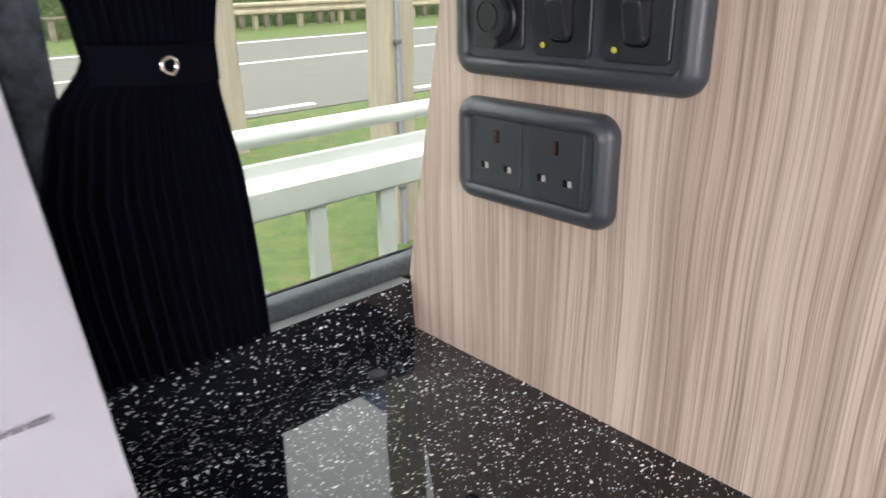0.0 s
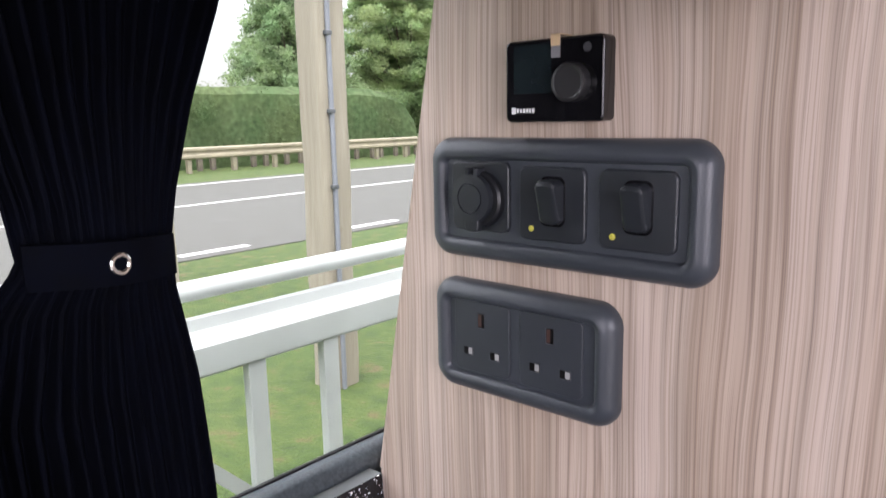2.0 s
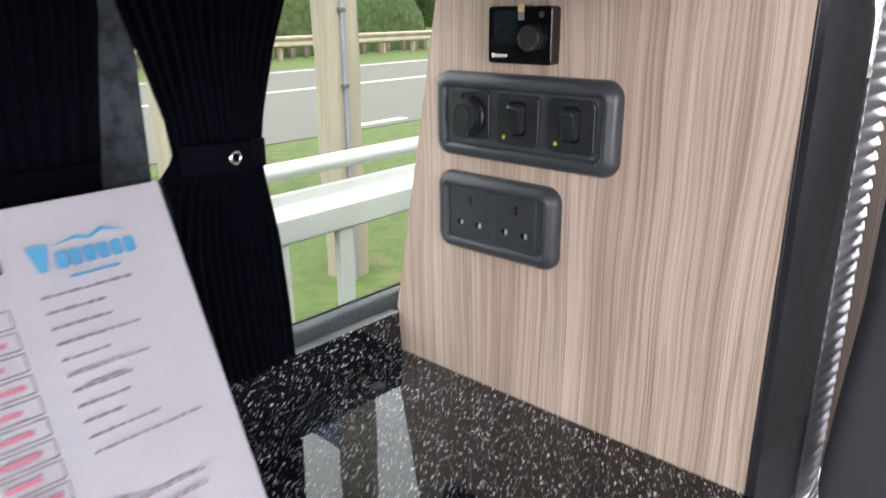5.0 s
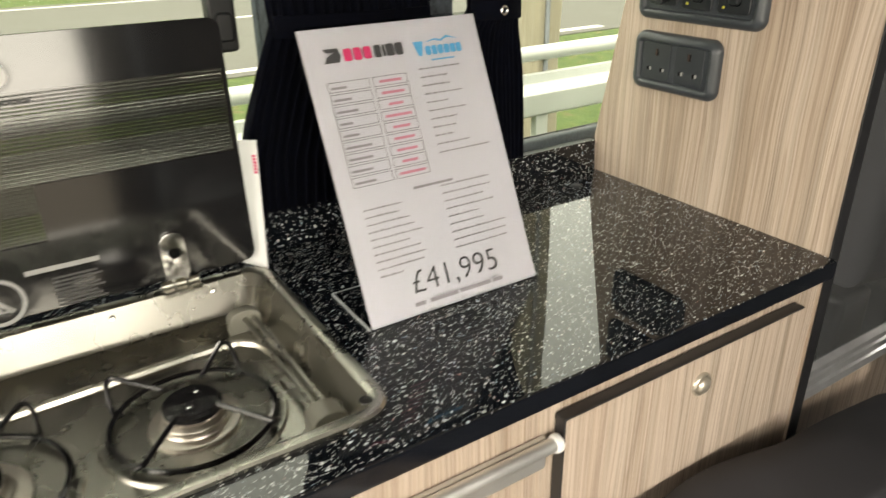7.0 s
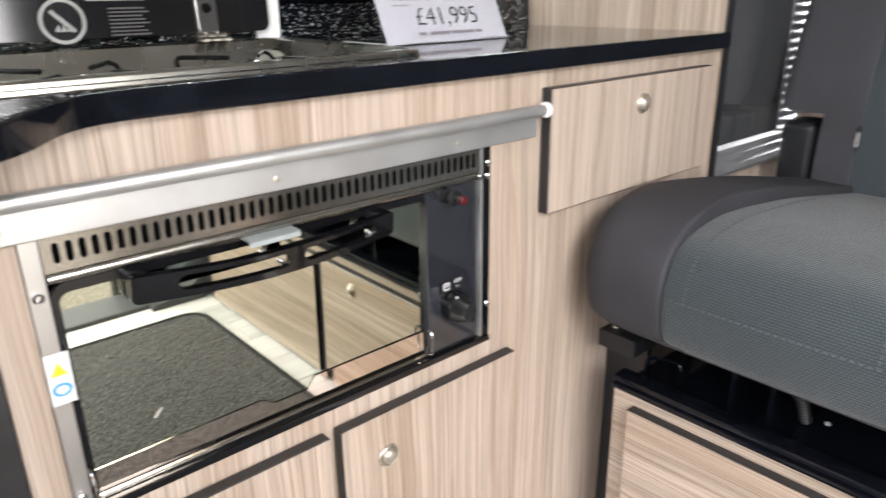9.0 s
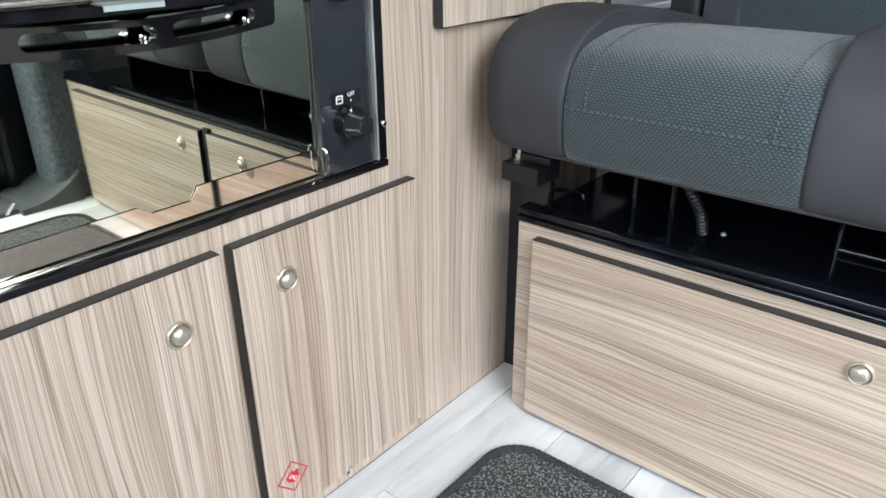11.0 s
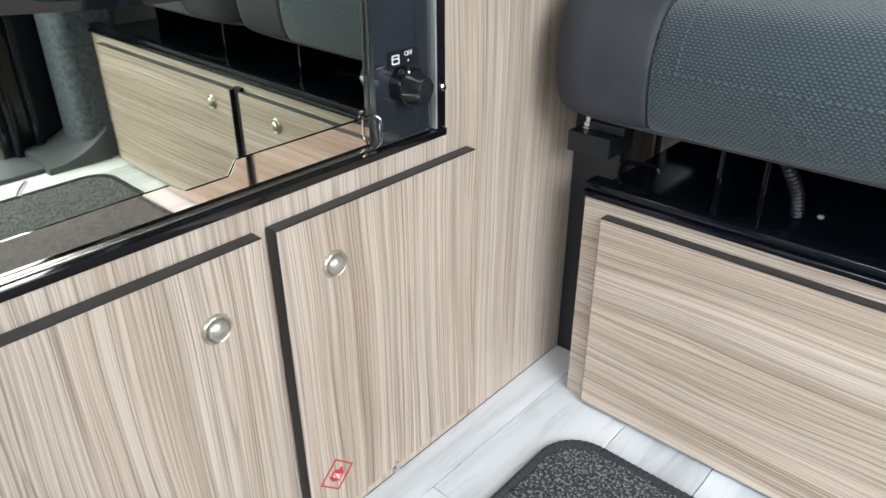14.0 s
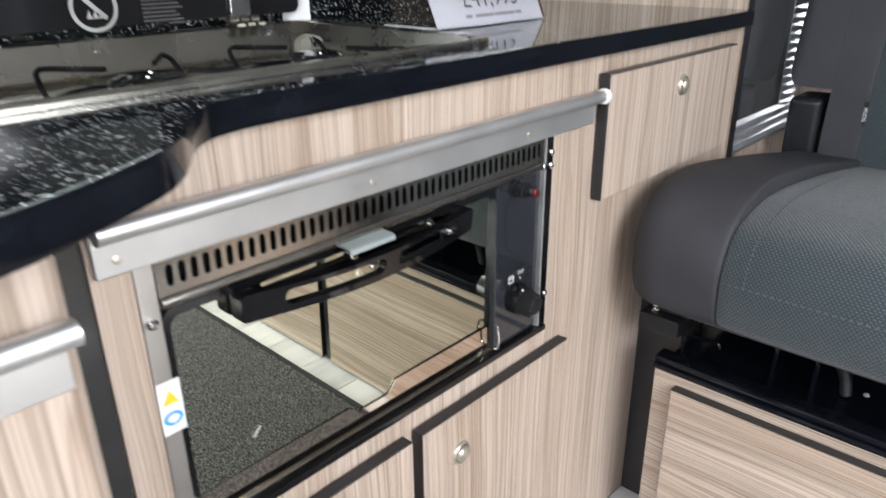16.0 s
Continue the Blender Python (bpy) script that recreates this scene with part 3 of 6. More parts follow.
# crash barrier
bar = thing("crash_barrier", "weathered cream crash barrier on short posts", "barrier", (-20.6, 10, GROUND))
b = B()
prof = [(0, -0.06), (0.05, -0.02), (0.05, 0.05), (0.0, 0.10), (0.0, 0.16), (0.05, 0.20), (0.05, 0.27), (0.0, 0.31), (-0.03, 0.31), (-0.03, -0.06)]
skin(b, [[(-20.6 + x, y, z) for x, z in prof] for y in np.linspace(8.6, 90, 30)])
part("rail", b, GALV, bar)
b = B()
box(b, -20.68, -20.52, 8.50, 8.60, -0.10, 0.34, 0.01)
part("end_cap", b, plain("orange_end_cap", (0.55, 0.24, 0.03), 0.6), bar, "orange painted end plate")
base = None
for k in range(24):
    y = 9.3 + 1.6 * k
    if base is None:
        b = B()
        box(b, -20.80, -20.64, 0, 0.14, GROUND - 0.02, 0.20, 0.01)
        base = part("post", b, GALV, bar)
        base.location.y = y
    else:
        same_mesh(base, bar, Matrix.Translation((0, y, 0)))


low = thing("low_fence", "low dark weathered post fence behind the crash barrier", "fence", (-21.5, 10, GROUND))
b = B()
box(b, -21.52, -21.44, 5.0, 45.0, 0.06, 0.13, 0.01)
OLDWOOD = plain("old_fence_wood", (0.13, 0.11, 0.085), 0.9, vary=0.3, scale=6)
part("rail", b, OLDWOOD, low)
base = None
for k in range(56):
    y = 5.3 + 0.7 * k + 0.12 * math.sin(k * 2.3)
    if base is None:
        b = B()
        box(b, -21.60, -21.46, 0, 0.17, GROUND - 0.02, 0.12, 0.01)
        base = part("post", b, OLDWOOD, low)
        base.location.y = y
    else:
        same_mesh(base, low, Matrix.Translation((0, y, 0)))


def leaf_cloud(name, material, centres, count, size, seed, parent=None):
    """Many small leaf blades scattered over lumps."""
    rng = np.random.default_rng(seed)
    verts, faces = [], []
    c = np.array([q[:3] for q in centres]); r = np.array([q[3:6] for q in centres])
    w = (r.prod(axis=1)) ** (2 / 3)
    pick = rng.choice(len(c), count, p=w / w.sum())
    d = rng.normal(size=(count, 3)); d /= np.linalg.norm(d, axis=1)[:, None]
    place = c[pick] + d * r[pick] * rng.uniform(0.15, 1.3, (count, 1))
    u = rng.normal(size=(count, 3)); u /= np.linalg.norm(u, axis=1)[:, None]
    v = np.cross(u, rng.normal(size=(count, 3))); v /= np.linalg.norm(v, axis=1)[:, None]
    s = size * rng.uniform(0.6, 1.4, (count, 1))
    quad = np.stack([place - u * s, place + v * s * 0.6, place + u * s, place - v * s * 0.6], axis=1).reshape(-1, 3)
    me = bpy.data.meshes.new(name)
    me.from_pydata(quad.tolist(), [], np.arange(count * 4).reshape(-1, 4).tolist())
    me.materials.append(material)
    ob = new(name, me)
    if parent is not None:
        hang(ob, parent)
    return ob


hedge = thing("hedge", "long trimmed dark green hedge behind the barrier", "hedge", (-23, 18, GROUND))
b = B()
loops = []
for y in np.linspace(-60, 22.7, 150):
    e = min(1.0, max(0.0, (22.7 - y) / 1.6)) ** 0.4
    h = 2.30 + 0.22 * noise.noise((y * 0.5, 0, 0))
    loops.append([(-23.4 + sx * 1.2 + 0.2 * noise.noise((y * 0.8, z, sx)), y, GROUND + z * (h + 0.5) * (0.55 + 0.45 * e)) for sx, z in ((1, 0), (1.02, 0.5), (0.95, 0.9), (0.7, 1.0), (-0.7, 1.0), (-1, 0.9), (-1, 0))])
skin(b, loops)
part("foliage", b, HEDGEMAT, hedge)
rng = np.random.default_rng(4)
lumps = [(-23.2 + rng.uniform(-0.2, 0.5), y, GROUND + rng.uniform(0.4, 2.40), 0.8, 0.8, 0.5) for y in rng.uniform(3.0, 22.2, 240)]
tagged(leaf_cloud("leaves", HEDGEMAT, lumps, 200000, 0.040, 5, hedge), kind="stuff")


def tree(x, y, trunk, crown, material, seed, leaves=150000, size=0.072, cone=False):
    t = thing("tree", "broad leafy green tree behind the hedge", "tree", (x, y, GROUND), "trees behind the road")
    b = B()
    lathe(b, at(FZ, x, y, GROUND), [(0.32, 0), (0.24, 1.2), (0.18, trunk)], 10)
    rng = np.random.default_rng(seed)
    lumps = []
    for k in range(520):
        a, q = rng.uniform(0, 2 * math.pi), rng.uniform(0, 1) ** 1.2
        zz = trunk * 0.35 + q * crown[2]
        wide = math.sin(math.pi * min(1.0, 0.10 + 0.86 * (1 - q))) ** 0.6
        if cone:
            wide = 1.05 * (1.0 - q) ** 0.75 + 0.06
        rr = math.sqrt(rng.uniform(0.0, 1.0)) * wide
        s = rng.uniform(0.45, 1.05) * (1.0 if rr < 0.7 * wide else 0.7)
        lumps.append((x + crown[0] * rr * math.cos(a), y + crown[1] * rr * math.sin(a), GROUND + zz, 0.92 * s, 0.92 * s, 0.60 * s))
    for lx, ly, lz, *_ in lumps[::12]:
        base = Vector((x, y, GROUND + trunk * rng.uniform(0.6, 1.0)))
        rod(b, base, (lx, ly, lz), 0.07, 0.02, 6)
    part("trunk", b, BARK, t)
    tagged(leaf_cloud("crown", material, lumps, leaves, size, seed + 1, t), kind="stuff")
    return t


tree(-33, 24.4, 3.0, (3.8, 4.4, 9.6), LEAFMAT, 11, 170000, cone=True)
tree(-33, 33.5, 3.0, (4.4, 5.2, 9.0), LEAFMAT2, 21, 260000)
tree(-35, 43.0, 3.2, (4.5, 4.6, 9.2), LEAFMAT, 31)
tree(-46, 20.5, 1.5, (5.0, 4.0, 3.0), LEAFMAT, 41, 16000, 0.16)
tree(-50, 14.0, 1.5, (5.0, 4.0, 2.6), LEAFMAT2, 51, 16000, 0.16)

# ---- kitchen ----
TOP = 0.75


def front_leaf(name, parent, y0, y1, z0, z1, material, label="", thick=0.016):
    """A cabinet front that stands proud of the carcass, with dark edges."""
    b = B()
    box(b, 0.0015, thick, y0, y1, z0, z1, 0.0012, 1)
    face_by_normal(b, 0, 1, 0, 1)
    return part(name, b, [material, EDGE], parent, label)


def knob(parent, y, z, x=0.016, m=None):
    """A round push-button catch: a ring with a domed button in it."""
    m = m or at(FX, x, y, z)
    b = B()
    lathe(b, m, [(0.0138, -0.001), (0.0138, 0.0012), (0.0130, 0.0032), (0.0118, 0.0040), (0.0106, 0.0034), (0.0100, 0.0012), (0.0099, -0.001)], 36)
    ring = part("knob_ring", b, NICKEL, parent, "satin nickel catch ring", 60)
    b = B()
    lathe(b, m, [(0.0093, -0.001), (0.0093, 0.0042), (0.0086, 0.0060), (0.0068, 0.0076), (0.0042, 0.0086), (0.0015, 0.0090), (0.0003, 0.0090)], 32)
    hang(solid("push_button", b, NICKEL, 60), ring)


cabinet = thing("kitchen_cabinet", "pale streaked laminate kitchen cabinet with dark-edged doors", "cabinet", (-0.2, -0.5, 0.0))
b = B()
box(b, -0.018, 0.0, -0.994, 0.0, 0.652, 0.7262)
box(b, -0.018, 0.0, -0.994, -0.968, 0.4095, 0.652)
box(b, -0.018, 0.0, -0.4935, 0.0, 0.4095, 0.652)
box(b, -0.018, 0.0, -0.994, 0.0, 0.0, 0.4095)
part("front_frame", b, W_KITCHEN, cabinet)
b = B()
box(b, -0.385, -0.018, -0.018, -0.001, 0.0, 0.7260)
box(b, -0.385, -0.018, -0.990, -0.972, 0.0, 0.56)
box(b, -0.385, -0.375, -0.972, -0.018, 0.0, 0.7260)
part("carcass", b, W_KITCHEN, cabinet)
d = front_leaf("door", cabinet, -0.724, -0.4625, 0.030, 0.3875, W_DOOR)
knob(d, -0.666, 0.333)
m = at(FX, 0.0162, -0.6875, 0.0835) @ pose(0, 0, 0, 0, 0, -45)
mark = thing("fire_mark", "small red outlined diamond warning sticker on the cabinet door", "sticker", (0.017, -0.6875, 0.06))
b = B()
skin(b, [[m @ Vector((x * q, y * q, h)) for x, y in ((-1, -1), (1, -1), (1, 1), (-1, 1))] for q, h in ((0.0158, 0.0), (0.0158, 0.0005), (0.0143, 0.0005), (0.0143, 0.0))], False, False)
part("outline", b, RED, mark)
b = B()
prism(b, m, [(-0.0085, -0.006), (-0.002, -0.0085), (0.0065, -0.0065), (0.0085, 0.001), (0.0065, 0.0065), (0.0025, 0.0060), (0.0035, 0.0095), (-0.0005, 0.0095), (-0.0015, 0.0055), (-0.0065, 0.0055), (-0.0085, 0.001)], 0.0004, 0.0003)
part("cylinder_sign", b, RED, mark)
letters("wording", "LPG", 0.0070, m @ Matrix.Translation((0, -0.0035, 0.0009)), WHITE, mark)
W_DOOR2 = wood("laminate_door_second", "z", "y", 2.1, 0.98, 0.62)
W_DRAWER = wood("laminate_drawer", "z", "y", 12.9, 1.0)
d = front_leaf("door", cabinet, -0.975, -0.7365, 0.030, 0.3875, W_DOOR2)
knob(d, -0.791, 0.3255)
d = front_leaf("drawer_front", cabinet, -0.4105, -0.048, 0.554, 0.7055, W_DRAWER)
knob(d, -0.2215, 0.669)
b = B()
box(b, 0.0005, 0.0185, -0.6055, -0.5985, 0.022, 0.0295, 0.002)
rod(b, (0.0185, -0.602, 0.028), (0.0185, -0.602, 0.0385), 0.0026, n=12)
part("door_stop", b, CHROME, cabinet, "small clear plastic and steel clip")

# worktop: straight front, then a swelling round the deeper unit
wt = thing("worktop", "black gloss worktop with silver speckles and a raised back edge", "worktop", (-0.2, -0.7, 0.72))
edge = smooth_path([(0.015, 0.0, 0), (0.015, -0.4, 0), (0.015, -0.78, 0), (0.0152, -0.865, 0), (0.0185, -0.893, 0), (0.027, -0.915, 0), (0.044, -0.934, 0), (0.066, -0.949, 0), (0.087, -0.964, 0), (0.106, -0.983, 0), (0.121, -1.007, 0), (0.141, -1.044, 0), (0.153, -1.074, 0), (0.163, -1.12, 0), (0.168, -1.2, 0), (0.168, -1.75, 0)], 6)
HX0, HX1, HY0, HY1 = -0.338, -0.040, -1.296, -0.566
b = B()
nose = [(-0.003, 0.0), (-0.0008, 0.0010), (0.0, 0.004), (0.0, 0.019), (-0.0008, 0.0225), (-0.003, 0.0235)]
outward = []
for i in range(len(edge)):
    d = edge[min(i + 1, len(edge) - 1)] - edge[max(i - 1, 0)]
    outward.append(Vector((-d.y, d.x, 0)).normalized())
loops = [[(p.x + n.x * dx, p.y + n.y * dx, TOP - dz) for p, n in zip(edge, outward)] for dx, dz in nose]
skin(b, loops, False, False, closed=False)
top = loops[0]
# the top sheet, in strips round the cut-out of the hob
ys = sorted({p[1] for p in top} | {HY0, HY1})


def edge_x(y):
    for a, c in zip(top, top[1:]):
        if c[1] <= y <= a[1]:
            t = (a[1] - y) / max(1e-9, a[1] - c[1])
            return a[0] + t * (c[0] - a[0])
    return top[-1][0]


for y0, y1 in zip(ys, ys[1:]):
    cut = HY0 - 1e-6 <= y0 and y1 <= HY1 + 1e-6
    for xa, xb in (((-0.385, HX0), (HX1, None)) if cut else ((-0.385, None),)):
        q = [(xa, y0), (xb if xb is not None else edge_x(y0), y0), (xb if xb is not None else edge_x(y1), y1), (xa, y1)]
        b.faces.new([b.verts.new((x, y, TOP)) for x, y in q])
        b.faces.new([b.verts.new((x, y, TOP - 0.0235)) for x, y in q[::-1]])
bmesh.ops.remove_doubles(b, verts=b.verts, dist=1e-5)
for f in b.faces:
    f.material_index = 1 if abs(f.normal.z) < 0.5 else 0
b.normal_update()
for f in b.faces:
    f.material_index = 1 if abs(f.normal.z) < 0.8 else 0
part("slab", b, [STONE, NOSE], wt, "", 50)
b = B()
box(b, -0.402, -0.3855, -1.75, -0.0005, 0.72, 0.797, 0.0012, 1)
face_by_normal(b, 2, 1, 1, 0)
part("upstand", b, [STONE, plain("grey_edge_band", (0.10, 0.11, 0.108), 0.25)], wt)
b = B()
lathe(b, at(FZ, -0.341, -0.078, TOP), [(0.0078, 0), (0.0078, 0.0015), (0.0066, 0.0028), (0.001, 0.0032)], 24)
part("plug", b, BLACK, wt, "round black cover plug")

# towel rail with its flat strip
rail = thing("towel_rail", "satin aluminium rail strip along the cabinet above the grill", "rail", (0.01, -0.7, 0.66))
b = B()
rod(b, (0.014, -0.991, 0.682), (0.014, -0.418, 0.682), 0.0068, n=20)
part("bar", b, ALU, rail)
b = B()
box(b, 0.0012, 0.0075, -0.992, -0.4235, 0.6505, 0.686, 0.0015)
part("strip", b, ALU, rail)
for y in (-0.418,):
    b = B()
    lathe(b, at(FX, 0.014, y, 0.682) @ pose(0, 0, 0, 0, 0, 0) @ pose(0, 0, 0, 0, -90, 0), [(0.0085, -0.003), (0.0092, 0.0), (0.0085, 0.0035), (0.002, 0.0045)], 20)
    part("end_cap", b, WHITE, rail, "white plastic end cap")
for y in (-0.978, -0.765, -0.550):
    b = B()
    lathe(b, at(FX, 0.0075, y, 0.661), [(0.003, 0), (0.0028, 0.0012), (0.0005, 0.0018)], 12)
    part("screw", b, NICKEL, rail)

# deeper unit with its own handle
unit = thing("deep_cabinet", "pale laminate cabinet front with an aluminium handle and black side", "cabinet", (0.1, -1.3, 0.0))
b = B()
turned = [(0.085, -1.036), (0.085, -1.75), (0.100, -1.75)] + [(0.088 + 0.012 * math.cos(a), -1.048 + 0.012 * math.sin(a)) for a in np.linspace(0, math.pi / 2, 7)]
prism(b, FZ, turned, 0.676, 0.05)
part("front", b, W_DOOR2, unit)
b = B()
box(b, -0.38, -0.001, -1.75, -1.0505, 0.0, 0.56)
box(b, 0.0005, 0.0845, -1.75, -1.035, 0.0, 0.7260)
part("body", b, plain("dark_grey_side", (0.05, 0.047, 0.045), 0.18, vary=0.1), unit)
b = B()
box(b, -0.018, -0.002, -1.050, -0.9945, 0.0, 0.726, 0.001)
part("corner_post", b, plain("dark_corner_gloss", (0.035, 0.034, 0.034), 0.16), unit)
b = B()
box(b, 0.1005, 0.106, -1.5, -1.0445, 0.645, 0.679, 0.001)
rod(b, (0.113, -1.5, 0.677), (0.113, -1.0405, 0.677), 0.0068)
part("handle", b, ALU, unit)

# ---- grill ----
grill = thing("grill_oven", "built-in black glass grill with a slotted steel vent", "grill", (-0.1, -0.73, 0.41))
b = B()
box(b, -0.26, -0.03, -0.965, -0.50, 0.415, 0.65)
part("casing", b, SATIN, grill)
b = B()
box(b, -0.030, -0.006, -0.967, -0.4945, 0.4105, 0.418, 0.002)
box(b, -0.030, -0.008, -0.9525, -0.5105, 0.6130, 0.6215, 0.001)
part("frame", b, STEEL, grill)
b = B()
box(b, -0.030, -0.0005, -0.967, -0.9535, 0.418, 0.6505, 0.001)
part("side_stile", b, steel("satin_side_steel", (0.66, 0.64, 0.61), 0.42), grill)
b = B()
box(b, -0.004, 0.003, -0.967, -0.4945, 0.4085, 0.4165, 0.001)
part("lower_edging", b, GLOSS, grill)


def mirror_glass():
    n = Nodes("mirrored_oven_glass")
    v = n.coords()
    n.put(Base_Color=n.ramp(n.noise(v, 5.0, 3), [(0.3, (0.52, 0.54, 0.455)), (0.7, (0.58, 0.60, 0.505))]), Metallic=1.0, Roughness=0.015)
    return n.m


MIRROR = mirror_glass()
flap = B()
plate(flap, at(FX, -0.010, 0, 0), 0.362, 0.172, 0.004, 0.004, 0.0008, -0.7665, 0.5175)
lean_out = Matrix.Translation((-0.0102, -0.7665, 0.5205)) @ pose(0, 0, 0, 0, 0.66, 0.28) @ Matrix.Translation((0.006, 0.7665, -0.5205))
bmesh.ops.transform(flap, matrix=lean_out, verts=flap.verts)
part("glass_flap", flap, MIRROR, grill, "dark mirrored glass flap", 8)


def arch(wide, foot, top, r, depth, yc=-0.7665, n=6):
    """A round-cornered arch, open at its foot, in the plane of the grill's front."""
    pts = [(yc + wide / 2, foot)] + [(yc + wide / 2 - r + r * math.cos(a), top - r + r * math.sin(a)) for a in np.linspace(0, math.pi / 2, n)]
    pts += [(2 * yc - y, z) for y, z in pts[::-1]]
    return [(-0.010 + depth, y, z) for y, z in pts]


b = B()
skin(b, [arch(0.372, 0.4185, 0.6125, 0.016, 0.0), arch(0.372, 0.4185, 0.6125, 0.016, 0.0042), arch(0.3605, 0.4185, 0.6030, 0.009, 0.0042), arch(0.3605, 0.4185, 0.6030, 0.009, 0.0)], False, False, closed=False)
part("glass_border", b, GLOSS, grill)
b = B()
prism(b, at(FX, -0.0101, 0, 0), [(-0.9465, 0.4165), (-0.5868, 0.4165), (-0.5868, 0.4475), (-0.7335, 0.4475), (-0.7425, 0.4355), (-0.7800, 0.4355), (-0.7930, 0.4440), (-0.9465, 0.4430)], 0.0005)
part("lower_lip", b, plain("polished_lip", (0.74, 0.65, 0.56), 0.035, 1.0, 0.03), grill, "", 8)
b = B()
prism(b, at(FX, -0.0094, -0.8895, 0.473), [(-0.0042, -0.0030), (-0.0020, -0.0036), (0.0022, 0.0012), (0.0045, 0.0040), (0.0028, 0.0044), (-0.0012, 0.0010)], 0.0004)
part("glass_smear", b, plain("dried_smear", (0.42, 0.40, 0.37), 0.7), grill, "small pale dried smear")
b = B()
box(b, -0.012, -0.004, -0.5865, -0.510, 0.418, 0.6165, 0.0015)
panel = part("control_panel", b, plain("black_panel_enamel", (0.020, 0.022, 0.027), 0.05, gloss=1.0), grill, "glossy black control panel")
b = B()
box(b, -0.012, 0.0012, -0.5095, -0.5066, 0.4175, 0.6505, 0.0007)
part("chrome_trim", b, ALU, grill)
b = B()
box(b, -0.012, 0.001, -0.5063, -0.4945, 0.4175, 0.6505, 0.001)
part("side_trim", b, GLOSS, grill)
m = at(FX, -0.004, -0.551, 0.4715)
b = B()
lathe(b, m, [(0.0178, 0.0), (0.0178, 0.0135), (0.0172, 0.0150), (0.0155, 0.0155)], 44)
dial = hang(solid("control_knob", b, GLOSS), panel)
b = B()
loops = []
for r, h in ((0.0156, 0.0152), (0.0150, 0.0175), (0.0112, 0.0305), (0.0104, 0.0315)):
    loops.append([m @ Vector(((r + (0.0004 if k % 2 else -0.0004)) * math.cos(2 * math.pi * k / 72), (r + (0.0004 if k % 2 else -0.0004)) * math.sin(2 * math.pi * k / 72), h)) for k in range(72)])
skin(b, loops)
hang(solid("ridged_grip", b, plain("ridged_black_plastic", (0.012, 0.012, 0.013), 0.22), 12), panel)
b = B()
lathe(b, m @ pose(0, 0, 0.0315), [(0.0096, 0.0), (0.0090, 0.0009), (0.0004, 0.0011)], 28)
hang(solid("knob_cap", b, BLACK), panel)
b = B()
box(b, -0.0009, 0.0009, 0.0130, 0.0176, 0.0150, 0.0158, m=m @ pose(0, 0, 0, 0, 0, 20))
hang(solid("knob_pointer", b, WHITE), panel)
b = B()
box(b, -0.0038, -0.0032, -0.5695, -0.5285, 0.489, 0.504)
hang(solid("knob_legend", b, BLACK), panel)
hang(letters("legend", "OFF", 0.0062, at(FX, -0.0030, -0.5420, 0.4978), WHITE, panel), panel)
b = B()
skin(b, [[at(FX, -0.0031, -0.5590, 0.4962) @ Vector((x, y, d)) for x, y in rounded(0.0098 - 2 * q, 0.0088 - 2 * q, 0.0012, 3)] for q, d in ((0.0, 0.0), (0.0, 0.0003), (0.0013, 0.0003), (0.0013, 0.0))], False, False)
box(b, -0.0031, -0.0028, -0.5622, -0.5558, 0.4964, 0.4976)
lathe(b, at(FX, -0.0031, -0.5425, 0.4930), [(0.0011, 0), (0.0011, 0.0003), (0.0002, 0.0003)], 12)
hang(solid("legend_mark", b, WHITE), panel)
b = B()
lathe(b, at(FX, -0.004, -0.559, 0.604), [(0.0085, 0), (0.0085, 0.004), (0.0062, 0.0045), (0.0062, 0.012), (0.0085, 0.0125), (0.0085, 0.0165), (0.0056, 0.0172), (0.0056, 0.026), (0.0045, 0.027)], 20)
hang(solid("igniter", b, BLACK), panel)
b = B()
lathe(b, at(FX, 0.0232, -0.559, 0.604), [(0.0050, 0), (0.0050, 0.0030), (0.0040, 0.0040), (0.001, 0.0042)], 16)
tagged(hang(solid("igniter_tip", b, plain("dark_red_plastic", (0.08, 0.004, 0.007), 0.4)), panel), "red igniter tip")
for y, z in ((-0.4985, 0.616), (-0.4985, 0.459), (-0.4985, 0.631), (-0.512, 0.617), (-0.9615, 0.430), (-0.9610, 0.606)):
    b = B()
    lathe(b, at(FX, 0.0005, y, z), [(0.0042, 0), (0.004, 0.0018), (0.0025, 0.003), (0.0005, 0.0032)], 14)
    part("screw", b, CHROME, grill)
for y in (-0.9515, -0.5868):
    b = B()
    tube(b, smooth_path([(-0.004, y, 0.450), (0.001, y, 0.448), (0.003, y, 0.438), (0.0025, y, 0.424), (-0.002, y, 0.4195)], 4), 0.0014, 8)
    part("flap_hook", b, CHROME, grill, "bent steel flap hook")
# vent: a pressed steel strip with upright round-ended slots


def slot_outline(y0, y1, z0, z1, n=7):
    """A round-ended slot in the plane of y and z."""
    r, zc = (z1 - z0) / 2, (z0 + z1) / 2
    right = [(y1 - r + r * math.cos(a), zc + r * math.sin(a)) for a in np.linspace(-math.pi / 2, math.pi / 2, n)]
    return right + [(y0 + r - r * math.cos(a), zc - r * math.sin(a)) for a in np.linspace(-math.pi / 2, math.pi / 2, n)]


